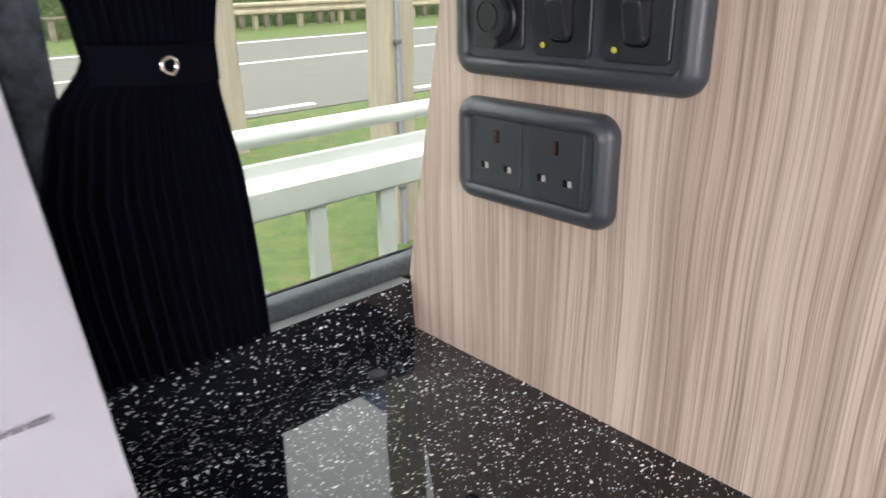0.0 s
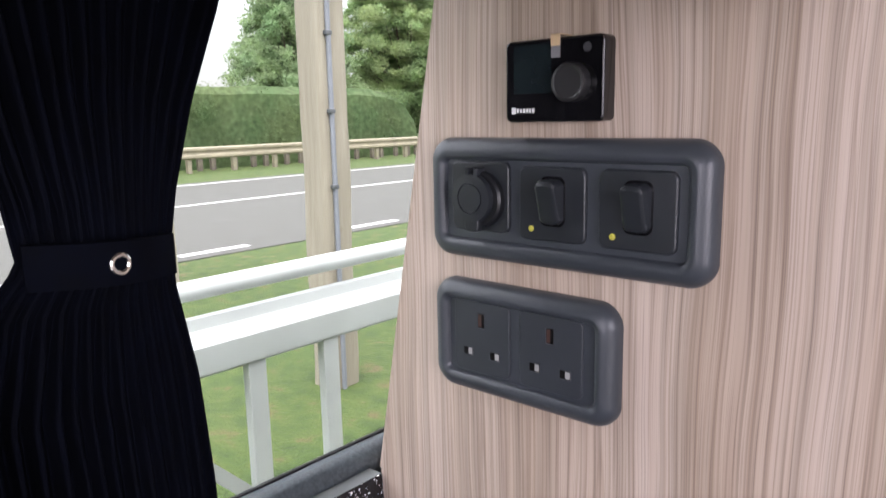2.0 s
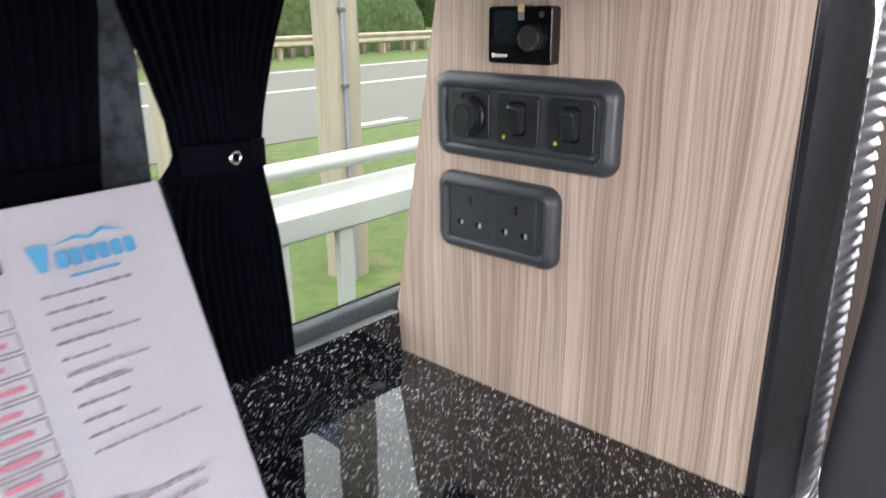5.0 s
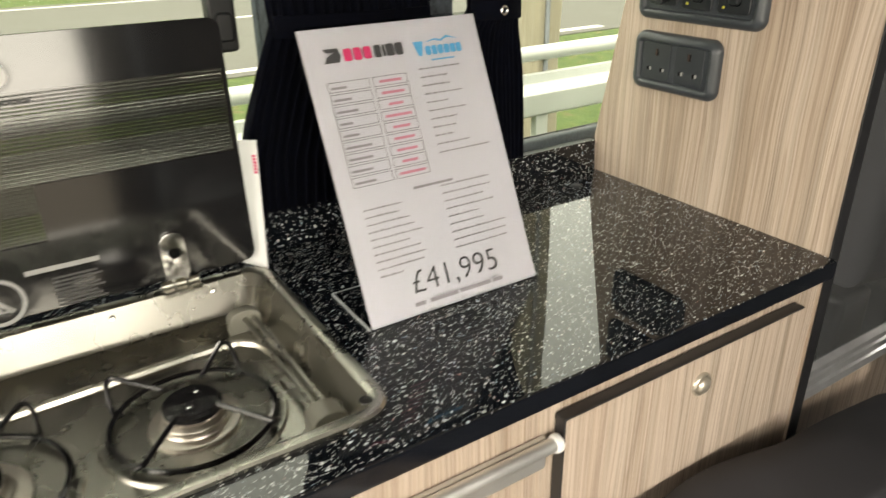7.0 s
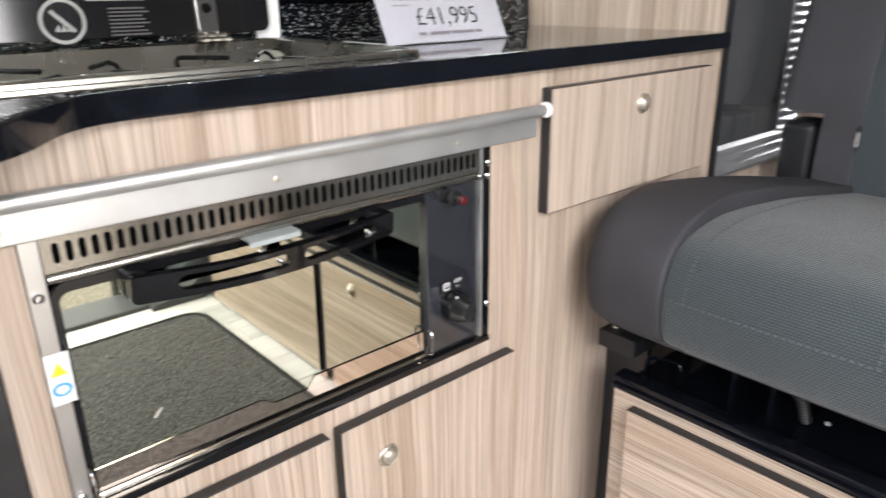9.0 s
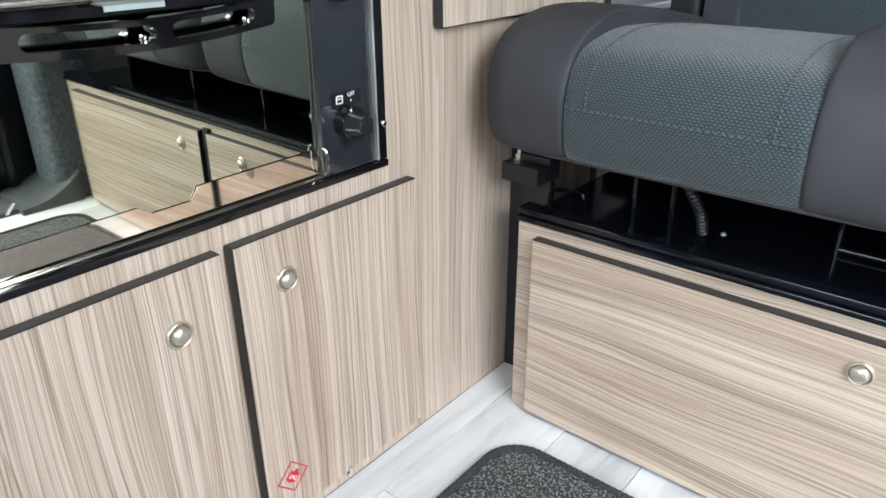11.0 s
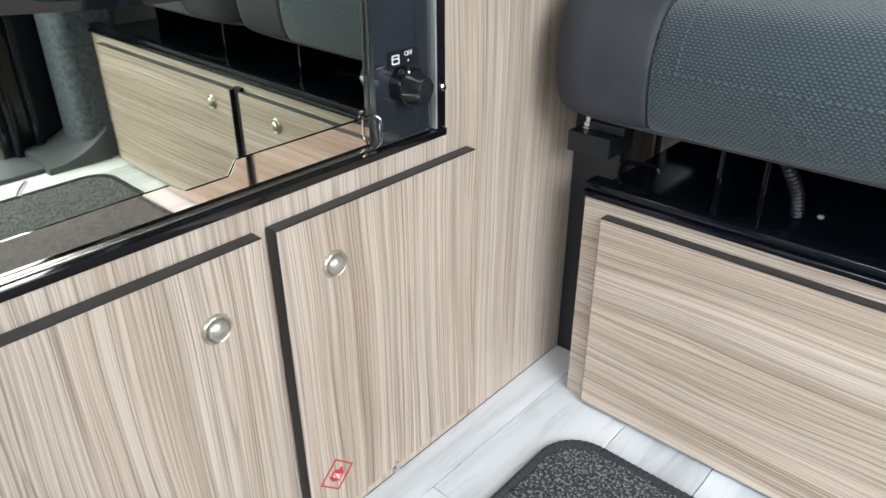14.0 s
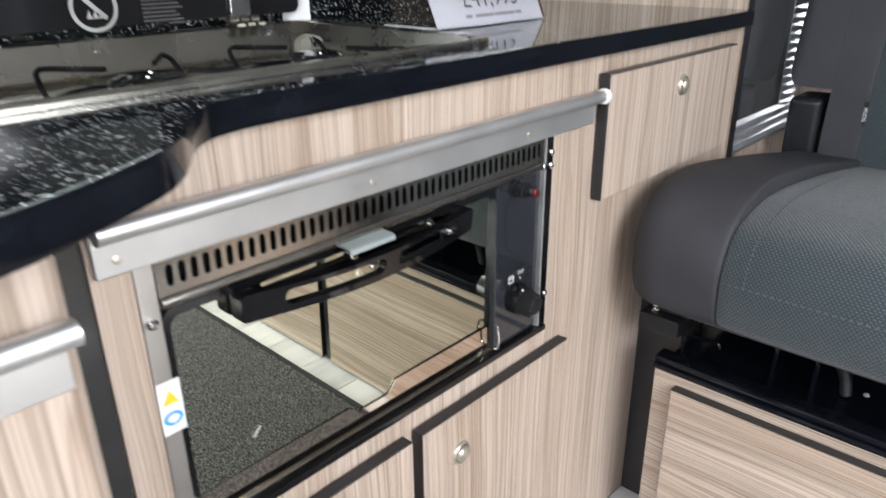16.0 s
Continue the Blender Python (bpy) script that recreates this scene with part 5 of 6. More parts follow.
card = thing("leaflet", "folded white leaflet leaning behind the hob lid", "leaflet", (-0.37, -0.552, 0.797))
b = B()
skin(b, [[(-0.372, -0.572, TOP + 0.0015), (-0.338, -0.5545, TOP + 0.0015), (-0.3385, -0.5535, TOP + 0.0015), (-0.3725, -0.571, TOP + 0.0015)],
         [(-0.392, -0.560, 0.893), (-0.358, -0.5425, 0.898), (-0.3585, -0.5415, 0.898), (-0.3925, -0.559, 0.893)]])
part("paper", b, WHITE, card)
b = B()
for k in range(6):
    zz = 0.862 + 0.0035 * k
    box(b, -0.0025, 0.0025, -0.0002, 0.0004, 0, 0.0025, m=Matrix.Translation((-0.3545 - 0.0008 * k, -0.5480 + 0.0002 * k, zz)) @ pose(0, 0, 0, 0, 0, 27))
part("print", b, PINK, card)

# ---- end panel, sockets, heater control, locker ----
panel = thing("end_panel", "tall pale streaked laminate panel at the worktop's end", "panel", (-0.2, 0.01, TOP))
b = B()
prism(b, at(FY, 0, 0.018, 0), [(-0.3845, 0.0), (0.004, 0.0), (0.004, 1.60), (-0.235, 1.60), (-0.315, 1.17), (-0.3885, 0.798), (-0.3845, 0.752)], 0.018)
part("board", b, W_PANEL, panel)
b = B()
box(b, 0.0042, 0.0065, -0.001, 0.0185, 0.0, 1.60, 0.0008)
part("edging", b, EDGE, panel, "black edging strip")
b = B()
prism(b, at(FY, 0, 0.006, 0), [(-0.3912, 0.80), (-0.389, 0.80), (-0.3155, 1.17), (-0.3175, 1.17)], 0.005)
part("edge_strip", b, W_PANEL, panel)


def surround(name, label, x0, x1, z0, z1, lip, parent_things=()):
    """A domed plastic surround with a sunken rectangular field."""
    t = thing(name, label, "socket panel" if "socket" in name else "switch panel", ((x0 + x1) / 2, 0, z0))
    w, h, cx, cz = x1 - x0, z1 - z0, (x0 + x1) / 2, (z0 + z1) / 2
    m = at(FY, cx, 0, cz)
    prof = [(0.0, 0.0005, 0.013), (0.0, 0.004, 0.013), (0.0012, 0.0075, 0.0125), (0.004, 0.0108, 0.011), (0.0075, 0.0122, 0.010), (lip - 0.003, 0.0122, 0.006), (lip - 0.0008, 0.0112, 0.005), (lip, 0.0095, 0.0045), (lip + 0.0008, 0.0078, 0.004)]
    b = B()
    def bowed(x, y, i):
        k = 0.0022 * max(0.0, 1 - i / lip)
        return x * (1 + 2 * k / w * (1 - (2 * y / h) ** 2)) , y * (1 + 1.4 * k / h * (1 - (2 * x / w) ** 2))
    skin(b, [[m @ Vector((*bowed(x, y, i), d)) for x, y in rounded(w - 2 * i, h - 2 * i, r, 10)] for i, d, r in prof], True, True)
    part("surround", b, FRAME, t, angle=50)
    return t


def socket_outlet(t, x, z):
    b = B()
    m = at(FY, x, -0.0078, z)
    plate(b, m, 0.0455, 0.049, 0.004, 0.0016, 0.0008)
    o = part("outlet", b, FACE, t, "charcoal three-pin outlet")
    for dx, dz, w, h in ((0, 0.0118, 0.0052, 0.0092), (-0.0111, -0.0105, 0.0075, 0.0052), (0.0111, -0.0105, 0.0075, 0.0052)):
        b = B()
        outer = [m @ Vector((px, py, 0.00165)) for px, py in rounded(w + 0.0012, h + 0.0012, 0.0005, 2, dx, dz)]
        lip2 = [m @ Vector((px, py, 0.0020)) for px, py in rounded(w + 0.0008, h + 0.0008, 0.0005, 2, dx, dz)]
        inn = [m @ Vector((px, py, 0.0017)) for px, py in rounded(w, h, 0.0004, 2, dx, dz)]
        skin(b, [outer, lip2, inn], False, False)
        hang(solid("slot_rim", b, FACE), o)
        b = B()
        plate(b, m, w, h, 0.0004, 0.0001, 0, dx, dz, 2, z0=0.00165)
        hang(solid("slot", b, SLOT), o)
        b = B()
        if dz < 0:
            box(b, dx + 0.0002, dx + w / 2 - 0.0004, dz - h / 2 + 0.0004, dz + h / 2 - 0.0004, 0.0017, 0.0019, m=m)
            hang(solid("contact", b, BRASS), o)
        else:
            box(b, dx - w / 2 + 0.0004, dx + 0.0004, dz - h / 2 + 0.0004, dz + h / 2 - 0.0004, 0.0017, 0.0019, m=m)
            hang(solid("contact", b, plain("dull_copper", (0.05, 0.022, 0.016), 0.5)), o)


twin = surround("twin_mains_socket", "charcoal plastic twin mains socket on the laminate panel", -0.3162, -0.1790, 0.8955, 0.9712, 0.0120)
socket_outlet(twin, -0.2755, 0.9345)
socket_outlet(twin, -0.2220, 0.9345)


def module(t, x, z, s=0.0455):
    m = at(FY, x, -0.0078, z)
    b = B()
    plate(b, m, s, s * 0.97, 0.005, 0.0030, 0.0012)
    return part("module", b, MODULE, t), m


three = surround("switch_panel", "charcoal surround with a lighter socket and two rocker switches", -0.3170, -0.1262, 0.9878, 1.0652, 0.0125)
md, m = module(three, -0.2745, 1.0290)
b = B()
lathe(b, m @ pose(0.002, -0.0015, 0.003), [(0.0178, 0), (0.0178, 0.004), (0.0165, 0.0055), (0.0150, 0.0055)], 36)
hang(solid("socket_collar", b, BLACK), md)
b = B()
lathe(b, m @ pose(-0.0005, -0.0005, 0.0075), [(0.0150, 0), (0.0158, 0.0015), (0.0150, 0.0045), (0.0100, 0.0050), (0.0098, 0.0042), (0.0088, 0.0042), (0.0086, 0.0050), (0.001, 0.0050)], 40)
box(b, -0.0052, -0.0018, 0.010, 0.0185, -0.004, 0.0045, 0.0008, m=m @ pose(0, 0, 0.0075))
box(b, 0.0018, 0.0052, 0.010, 0.0185, -0.004, 0.0045, 0.0008, m=m @ pose(0, 0, 0.0075))
plate(b, m @ pose(0, 0, 0.0075), 0.011, 0.010, 0.003, 0.0045, 0.001, 0.0, -0.0165)
hang(solid("hinged_cap", b, MODULE), md)
for x in (-0.2210, -0.1670):
    md, m = module(three, x, 1.0270)
    b = B()
    plate(b, m, 0.0175, 0.0295, 0.005, 0.0005, 0, 0.001, 0.002, z0=0.0029)
    hang(solid("rocker_well", b, GLOSS), md)
    b = B()
    loops = []
    for ins, d, up in ((0.0, 0.0030, 0), (0.0003, 0.0060, 0.0035), (0.0012, 0.0072, 0.0048), (0.0035, 0.0078, 0.0052)):
        loops.append([m @ Vector((0.001 + px, 0.002 + py, d + up * (0.35 + 0.65 * max(-1, min(1, (py + 0.004) / 0.012)) if py > -0.008 else 0.0))) for px, py in rounded(0.0155 - 2 * ins, 0.0270 - 2 * ins, 0.0048 - ins * 0.6, 6)])
    skin(b, loops)
    hang(solid("rocker", b, MODULE), md)
    b = B()
    lathe(b, m @ pose(-0.0138, -0.0150, 0.003), [(0.0019, 0), (0.0017, 0.0008), (0.0004, 0.0011)], 14)
    hang(solid("indicator", b, LED), md)

ctrl = thing("heater_control", "glossy black heater control with a round dial", "control", (-0.219, 0, 1.075))
m = at(FY, -0.2200, 0.0065, 1.0988)
b = B()
plate(b, m, 0.0655, 0.0465, 0.0035, 0.0120, 0.0016, 0.0, -0.0006, z0=0.0065)
part("housing", b, GLOSS, ctrl)
b = B()
plate(b, m, 0.026, 0.027, 0.0008, 0.0002, 0, -0.0135, 0.0060, 2, z0=0.0186)
part("screen", b, plain("dim_screen", (0.010, 0.016, 0.018), 0.15), ctrl)
b = B()
lathe(b, m @ pose(0.0142, -0.0025, 0.0186), [(0.0108, 0), (0.0108, 0.006), (0.0102, 0.0072), (0.0092, 0.0074), (0.0086, 0.0070), (0.001, 0.0070)], 44)
part("dial", b, plain("charcoal_dial", (0.022, 0.022, 0.023), 0.35), ctrl, "charcoal round dial")
b = B()
for k, (x, w) in enumerate(((-0.0280, 0.0030), (-0.0245, 0.0016), (-0.0222, 0.0016), (-0.0199, 0.0016), (-0.0176, 0.0014), (-0.0156, 0.0014), (-0.0136, 0.0018))):
    plate(b, m, w, 0.0026 if k else 0.0038, 0.0004, 0.0001, 0, x + w / 2, -0.0172, 2, z0=0.0187)
part("maker_mark", b, WHITE, ctrl)
b = B()
box(b, -0.0005, 0.0055, 0.0115, 0.0240, 0.0188, 0.0191, m=m)
part("film", b, plain("clear_film", (0.22, 0.22, 0.23), 0.25), ctrl)
b = B()
box(b, -0.0005, 0.0055, 0.0180, 0.0244, 0.0191, 0.0195, m=m)
box(b, -0.0005, 0.0055, 0.0240, 0.0245, 0.006, 0.0195, m=m)
part("tape_tab", b, TAPE, ctrl, "cream tape tab")
b = B()
lathe(b, m @ pose(0.0225, 0.0160, 0.0186), [(0.0026, 0), (0.0024, 0.0005), (0.0004, 0.0006)], 16)
part("button", b, plain("grey_button", (0.05, 0.05, 0.055), 0.4), ctrl)
b = B()
box(b, 0.0309, 0.0318, -0.021, 0.021, 0.0182, 0.0188, m=m)
part("bright_edge", b, CHROME, ctrl)

locker = thing("overhead_locker", "pale laminate overhead locker above the worktop", "locker", (-0.2, -0.8, 1.17))
b = B()
box(b, -0.297, -0.105, -1.75, -0.0005, 1.170, 1.186, 0.001)
part("underside", b, W_SHELF, locker)
b = B()
skin(b, [[(-0.297, y, 1.1705), (-0.308, y, 1.176), (-0.312, y, 1.20), (-0.255, y, 1.50), (-0.245, y, 1.50), (-0.297, y, 1.186)] for y in (-1.75, -0.0005)])
part("back_edge", b, plain("pale_laminate_edge", (0.45, 0.38, 0.30), 0.45, vary=0.1), locker)
b = B()
skin(b, [[(-0.1045, y, 1.172), (-0.088, y, 1.1445), (-0.070, y, 1.1435), (-0.070, y, 1.149), (-0.030, y, 1.50), (-0.046, y, 1.50), (-0.1045, y, 1.20)] for y in (-1.75, -0.0005)])
part("front", b, W_KITCHEN, locker)
b = B()
box(b, -0.089, -0.071, -1.75, -0.001, 1.1405, 1.1432, 0.0008)
part("lip_edging", b, EDGE, locker)

# ---- curtains ----


def curtain(name, label, keys, tie_z, pleats, seed, eyelet=None, ztop=1.30):
    """keys: height, then the two edges along the van. A pleated cloth gathered by a band."""
    t = thing(name, label, "curtain", (wall_x(0.8), (keys[0][1] + keys[0][2]) / 2, 0.8), "curtains")
    zs = [k[0] for k in keys]
    rows, cols = 70, pleats * 10
    rng = random.Random(seed)
    phase = [rng.uniform(-0.5, 0.5) for _ in range(9)]
    b = B()
    grid = []
    for i in range(rows + 1):
        z = keys[0][0] + (ztop - keys[0][0]) * i / rows
        l, r = np.interp(z, zs, [k[1] for k in keys]), np.interp(z, zs, [k[2] for k in keys])
        tight = math.exp(-((z - tie_z) / 0.05) ** 2)
        row = []
        for j in range(cols + 1):
            u = j / cols
            w = u + 0.010 * math.sin(7 * u + phase[0] * 6 + z * 5) + 0.006 * math.sin(19 * u + z * 11)
            ph = 2 * math.pi * pleats * w
            deep = (0.0062 + 0.002 * math.sin(5 * u + phase[1] * 9 + 3 * z)) * (1 - 0.75 * tight)
            out = deep * (math.sin(ph) + 0.35 * math.sin(2 * ph + phase[2]))
            belly = 0.012 * math.sin(math.pi * u) * (0.5 + 0.5 * tight)
            row.append(b.verts.new((wall_x(z) + 0.014 + belly + out, l + (r - l) * u + 0.0015 * math.cos(ph), z)))
        grid.append(row)
    for a, c in zip(grid, grid[1:]):
        for j in range(cols):
            b.faces.new((a[j], a[j + 1], c[j + 1], c[j]))
    ob = part("cloth", b, CURTAIN, t, angle=180)
    md = ob.modifiers.new("thick", "SOLIDIFY")
    md.thickness = 0.0012
    l, r = np.interp(tie_z, zs, [k[1] for k in keys]), np.interp(tie_z, zs, [k[2] for k in keys])
    b = B()
    loops = []
    for u in np.linspace(0.01, 0.97, 26):
        x = wall_x(tie_z) + 0.022 + 0.014 * math.sin(math.pi * min(1, max(0, u)))
        y = l + (r - l) * u
        zc = tie_z - 0.004 * u
        loops.append([(x, y, zc - 0.012), (x + 0.002, y, zc - 0.0115), (x + 0.002, y, zc + 0.0115), (x, y, zc + 0.012)])
    skin(b, loops)
    band = part("tie_band", b, CURTAIN, t)
    if eyelet:
        b = B()
        mm = at(FX, *eyelet) @ pose(0, 0, 0, 0, 8, 0)
        loops = []
        for k in range(10):
            a = 2 * math.pi * k / 10
            loops.append((0.0048 + 0.0017 * math.cos(a), 0.0016 * math.sin(a)))
        lp = [[mm @ Vector((rr * math.cos(q), rr * math.sin(q), zz)) for q in np.linspace(0, 2 * math.pi, 24, endpoint=False)] for rr, zz in loops + loops[:1]]
        skin(b, lp, False, False)
        hang(solid("eyelet", b, CHROME), band)
    return t


curtain("curtain", "black pleated window curtain gathered by a band with an eyelet",
        [(0.797, -0.275, -0.147), (0.86, -0.283, -0.150), (0.93, -0.285, -0.155), (0.985, -0.268, -0.164), (1.010, -0.246, -0.165), (1.04, -0.250, -0.160), (1.09, -0.264, -0.147), (1.147, -0.281, -0.126), (1.30, -0.31, -0.09)], 1.010, 15, 2, (-0.3585, -0.2040, 1.0075))
curtain("curtain", "black pleated curtain gathered in front of the window pillar",
        [(0.797, -0.565, -0.340), (0.86, -0.560, -0.335), (0.913, -0.543, -0.325), (0.985, -0.515, -0.310), (1.012, -0.504, -0.300), (1.05, -0.506, -0.295), (1.12, -0.52, -0.285), (1.30, -0.56, -0.28)], 1.012, 18, 7)
catch = thing("window_catch", "black plastic sliding window catch", "catch", (-0.40, -0.545, 1.0))
b = B()
plate(b, at(FX, wall_x(1.02) - 0.02, 0, 0), 0.030, 0.062, 0.006, 0.018, 0.004, -0.548, 1.018)
part("body", b, BLACK, catch)
b = B()
plate(b, at(FX, wall_x(1.02) - 0.003, 0, 0), 0.018, 0.030, 0.005, 0.009, 0.003, -0.548, 1.014)
part("thumb_piece", b, BLACK, catch)

# ---- rear unit ----
rear = thing("rear_wardrobe", "laminate rear unit with a glossy grey silver-trimmed door", "wardrobe", (-0.2, 0.3, 0.0))
b = B()
box(b, -0.38, -0.022, 0.0225, 0.75, 0.0, 0.505)
part("lower_body", b, W_KITCHEN, rear)
b = B()
box(b, -0.30, -0.026, 0.0225, 0.75, 0.5055, 1.60)
part("upper_body", b, W_KITCHEN, rear)


def door_mirror():
    n = Nodes("grey_gloss_panel")
    v = n.coords()
    n.put(Base_Color=n.ramp(n.noise(v, 4.0, 3), [(0.3, (0.33, 0.345, 0.36)), (0.7, (0.37, 0.385, 0.40))]), Metallic=0.85, Roughness=0.035)
    return n.m


DOORMIRROR = door_mirror()
b = B()
box(b, -0.0255, -0.020, 0.024, 0.286, 0.562, 1.58, 0.001)
part("door_panel", b, DOORMIRROR, rear, "glossy grey door panel")
b = B()
loops = []
for z in np.linspace(0.562, 1.58, 520):
    q = 0.0026 * math.sin(z * 2 * math.pi / 0.0155)
    loops.append([(-0.0255, 0.2865, z), (-0.0195 + 0.2 * q, 0.2865, z), (-0.015 + q, 0.312, z), (-0.013 + q, 0.340, z), (-0.0205 + q, 0.372, z), (-0.0255, 0.372, z)])
skin(b, loops)
part("ribbed_edge", b, plain("dull_silver_edge", (0.66, 0.67, 0.70), 0.34, 0.7), rear, "ribbed silver mirror edge")
b = B()
loops = []
for y in np.linspace(0.024, 0.380, 20):
    loops.append([(-0.0255, y, 0.5615), (-0.020, y, 0.5615), (-0.013, y, 0.556), (-0.012, y, 0.549), (-0.0175, y, 0.5455), (-0.0125, y, 0.541), (-0.011, y, 0.533), (-0.0175, y, 0.529), (-0.0115, y, 0.5245), (-0.009, y, 0.515), (-0.014, y, 0.507), (-0.0255, y, 0.5062)])
skin(b, loops)
part("lower_trim", b, plain("silver_trim", (0.5, 0.51, 0.53), 0.36, 0.7), rear, "moulded silver trim")

# ---- bench seat ----
YF = -0.315
bench = thing("storage_bench", "pale laminate storage bench with two dark-edged flaps", "bench", (0.6, 0.0, 0.0))
b = B()
box(b, 0.069, 1.20, YF, YF + 0.016, 0.0, 0.299)
part("front_board", b, W_BENCH, bench)
# unseen side board, made charcoal to keep the gap dark
b = B()
box(b, 0.070, 0.085, YF + 0.0165, 0.35, 0.0, 0.298)
part("side_lining", b, CARPET, bench, "unseen side board, darkened to deepen the gap's shade")
# black strip put in for the deep shade between bench and kitchen
b = B()
box(b, 0.002, 0.0695, -0.240, -0.228, 0.001, 0.3465)
box(b, 0.002, 0.072, -0.240, -0.228, 0.347, 0.400)
part("gap_filler", b, EDGE, bench, "black strip standing in for shade beside the kitchen")
W_FLAP = wood("laminate_flap", "x", "z", 15.5, 1.0, 0.55)
W_FLAP2 = wood("laminate_flap_second", "x", "z", 18.2, 1.0, 0.55)
for x0, x1, mat_, kx in ((0.101, 0.6085, W_FLAP, 0.5), (0.635, 1.150, W_FLAP2, 0.698)):
    b = B()
    box(b, x0, x1, YF - 0.017, YF - 0.0015, 0.006, 0.2845, 0.0012, 1)
    face_by_normal(b, 1, -1, 0, 1)
    fl = part("flap", b, [mat_, EDGE], bench)
    knob(fl, 0, 0, m=at(FY, kx, YF - 0.017, 0.2485))
b = B()
box(b, 0.6125, 0.631, YF - 0.010, YF - 0.0012, 0.004, 0.290, 0.001)
part("gap_strip", b, EDGE, bench)

metal = thing("bench_underframe", "black painted steel frame on the bench base under the cushions", "steel frame", (0.6, 0.0, 0.3))
b = B()
box(b, 0.066, 1.21, YF - 0.006, YF + 0.030, 0.2995, 0.3075, 0.003)
box(b, 0.066, 1.21, YF - 0.002, YF + 0.026, 0.3078, 0.318, 0.003)
part("front_rail", b, SATIN, metal)
b = B()
box(b, 0.075, 1.20, YF + 0.032, 0.30, 0.3000, 0.3055, 0.002)
part("deck", b, SATIN, metal)
# upper box stretched across to the kitchen to block light from behind
b = B()
box(b, 0.002, 1.20, 0.05, 0.07, 0.3465, 0.400, 0.002)
box(b, 0.075, 1.20, 0.05, 0.07, 0.306, 0.346, 0.002)
part("back_plate", b, SATIN, metal)
b = B()
box(b, 0.034, 0.092, YF + 0.004, YF + 0.060, 0.3480, 0.3735, 0.002)
box(b, 0.055, 0.10, YF + 0.02, YF + 0.07, 0.3745, 0.385, 0.002)
br = part("bracket", b, BLACK, metal)
b = B()
lathe(b, at(FZ, 0.051, YF + 0.024, 0.3735), [(0.0095, 0), (0.0095, 0.0022), (0.0070, 0.0024), (0.0070, 0.0085), (0.0048, 0.0088), (0.0046, 0.0155), (0.001, 0.0165)], 6)
hang(solid("bolt", b, CHROME), br)
b = B()
tube(b, smooth_path([(0.084, YF + 0.050, 0.306), (0.085, YF + 0.050, 0.324), (0.091, YF + 0.052, 0.3315), (0.110, YF + 0.058, 0.3325), (0.126, YF + 0.062, 0.331), (0.130, YF + 0.062, 0.324)], 5), 0.0028, 8)
part("hook", b, SATIN, metal)
for x in (0.20, 0.25, 0.52, 0.75, 1.0):
    b = B()
    box(b, x, x + 0.006, YF + 0.06, 0.05, 0.306, 0.372, 0.001)
    part("rib", b, SATIN, metal)
b = B()
rod(b, (0.12, YF + 0.10, 0.372), (1.18, YF + 0.10, 0.372), 0.011)
rod(b, (0.429, -0.178, 0.311), (0.56, -0.178, 0.311), 0.0045)
rod(b, (0.429, -0.178, 0.305), (0.429, -0.178, 0.372), 0.0045)
part("cross_tube", b, SATIN, metal)
b = B()
pth = smooth_path([(0.262, YF + 0.055, 0.392), (0.275, YF + 0.060, 0.368), (0.283, YF + 0.078, 0.338), (0.286, YF + 0.090, 0.3075)], 12)
loops = []
for i, p in enumerate(pth):
    d = (pth[min(i + 1, len(pth) - 1)] - pth[max(i - 1, 0)]).normalized()
    s = d.orthogonal().normalized()
    u = d.cross(s)
    r = 0.0066 + (0.0012 if i % 2 else -0.0006)
    loops.append([p + r * (math.cos(a) * s + math.sin(a) * u) for a in np.linspace(0, 2 * math.pi, 12, endpoint=False)])
skin(b, loops)
part("corrugated_conduit", b, BLACK, metal, "black corrugated cable conduit")
b = B()
lathe(b, at(FZ, 0.306, -0.208, 0.3055), [(0.004, 0), (0.003, 0.002), (0.001, 0.003)], 10)
part("rivet", b, BRASS, metal)

PROFILE = smooth_path([(-0.328, 0.4050, 0), (-0.355, 0.415, 0), (-0.366, 0.450, 0), (-0.365, 0.497, 0), (-0.345, 0.536, 0), (-0.298, 0.561, 0), (-0.22, 0.570, 0), (-0.05, 0.548, 0), (0.16, 0.508, 0), (0.215, 0.495, 0), (0.22, 0.46, 0), (0.20, 0.425, 0), (0.0, 0.4045, 0), (-0.2, 0.4035, 0)], 5)
MIDDLE = smooth_path([(-0.328, 0.4050, 0), (-0.355, 0.415, 0), (-0.366, 0.450, 0), (-0.365, 0.494, 0), (-0.345, 0.529, 0), (-0.299, 0.545, 0), (-0.22, 0.550, 0), (-0.05, 0.533, 0), (0.16, 0.498, 0), (0.215, 0.486, 0), (0.22, 0.455, 0), (0.20, 0.425, 0), (0.0, 0.4045, 0), (-0.2, 0.4035, 0)], 5)
PC = Vector((-0.08, 0.475))


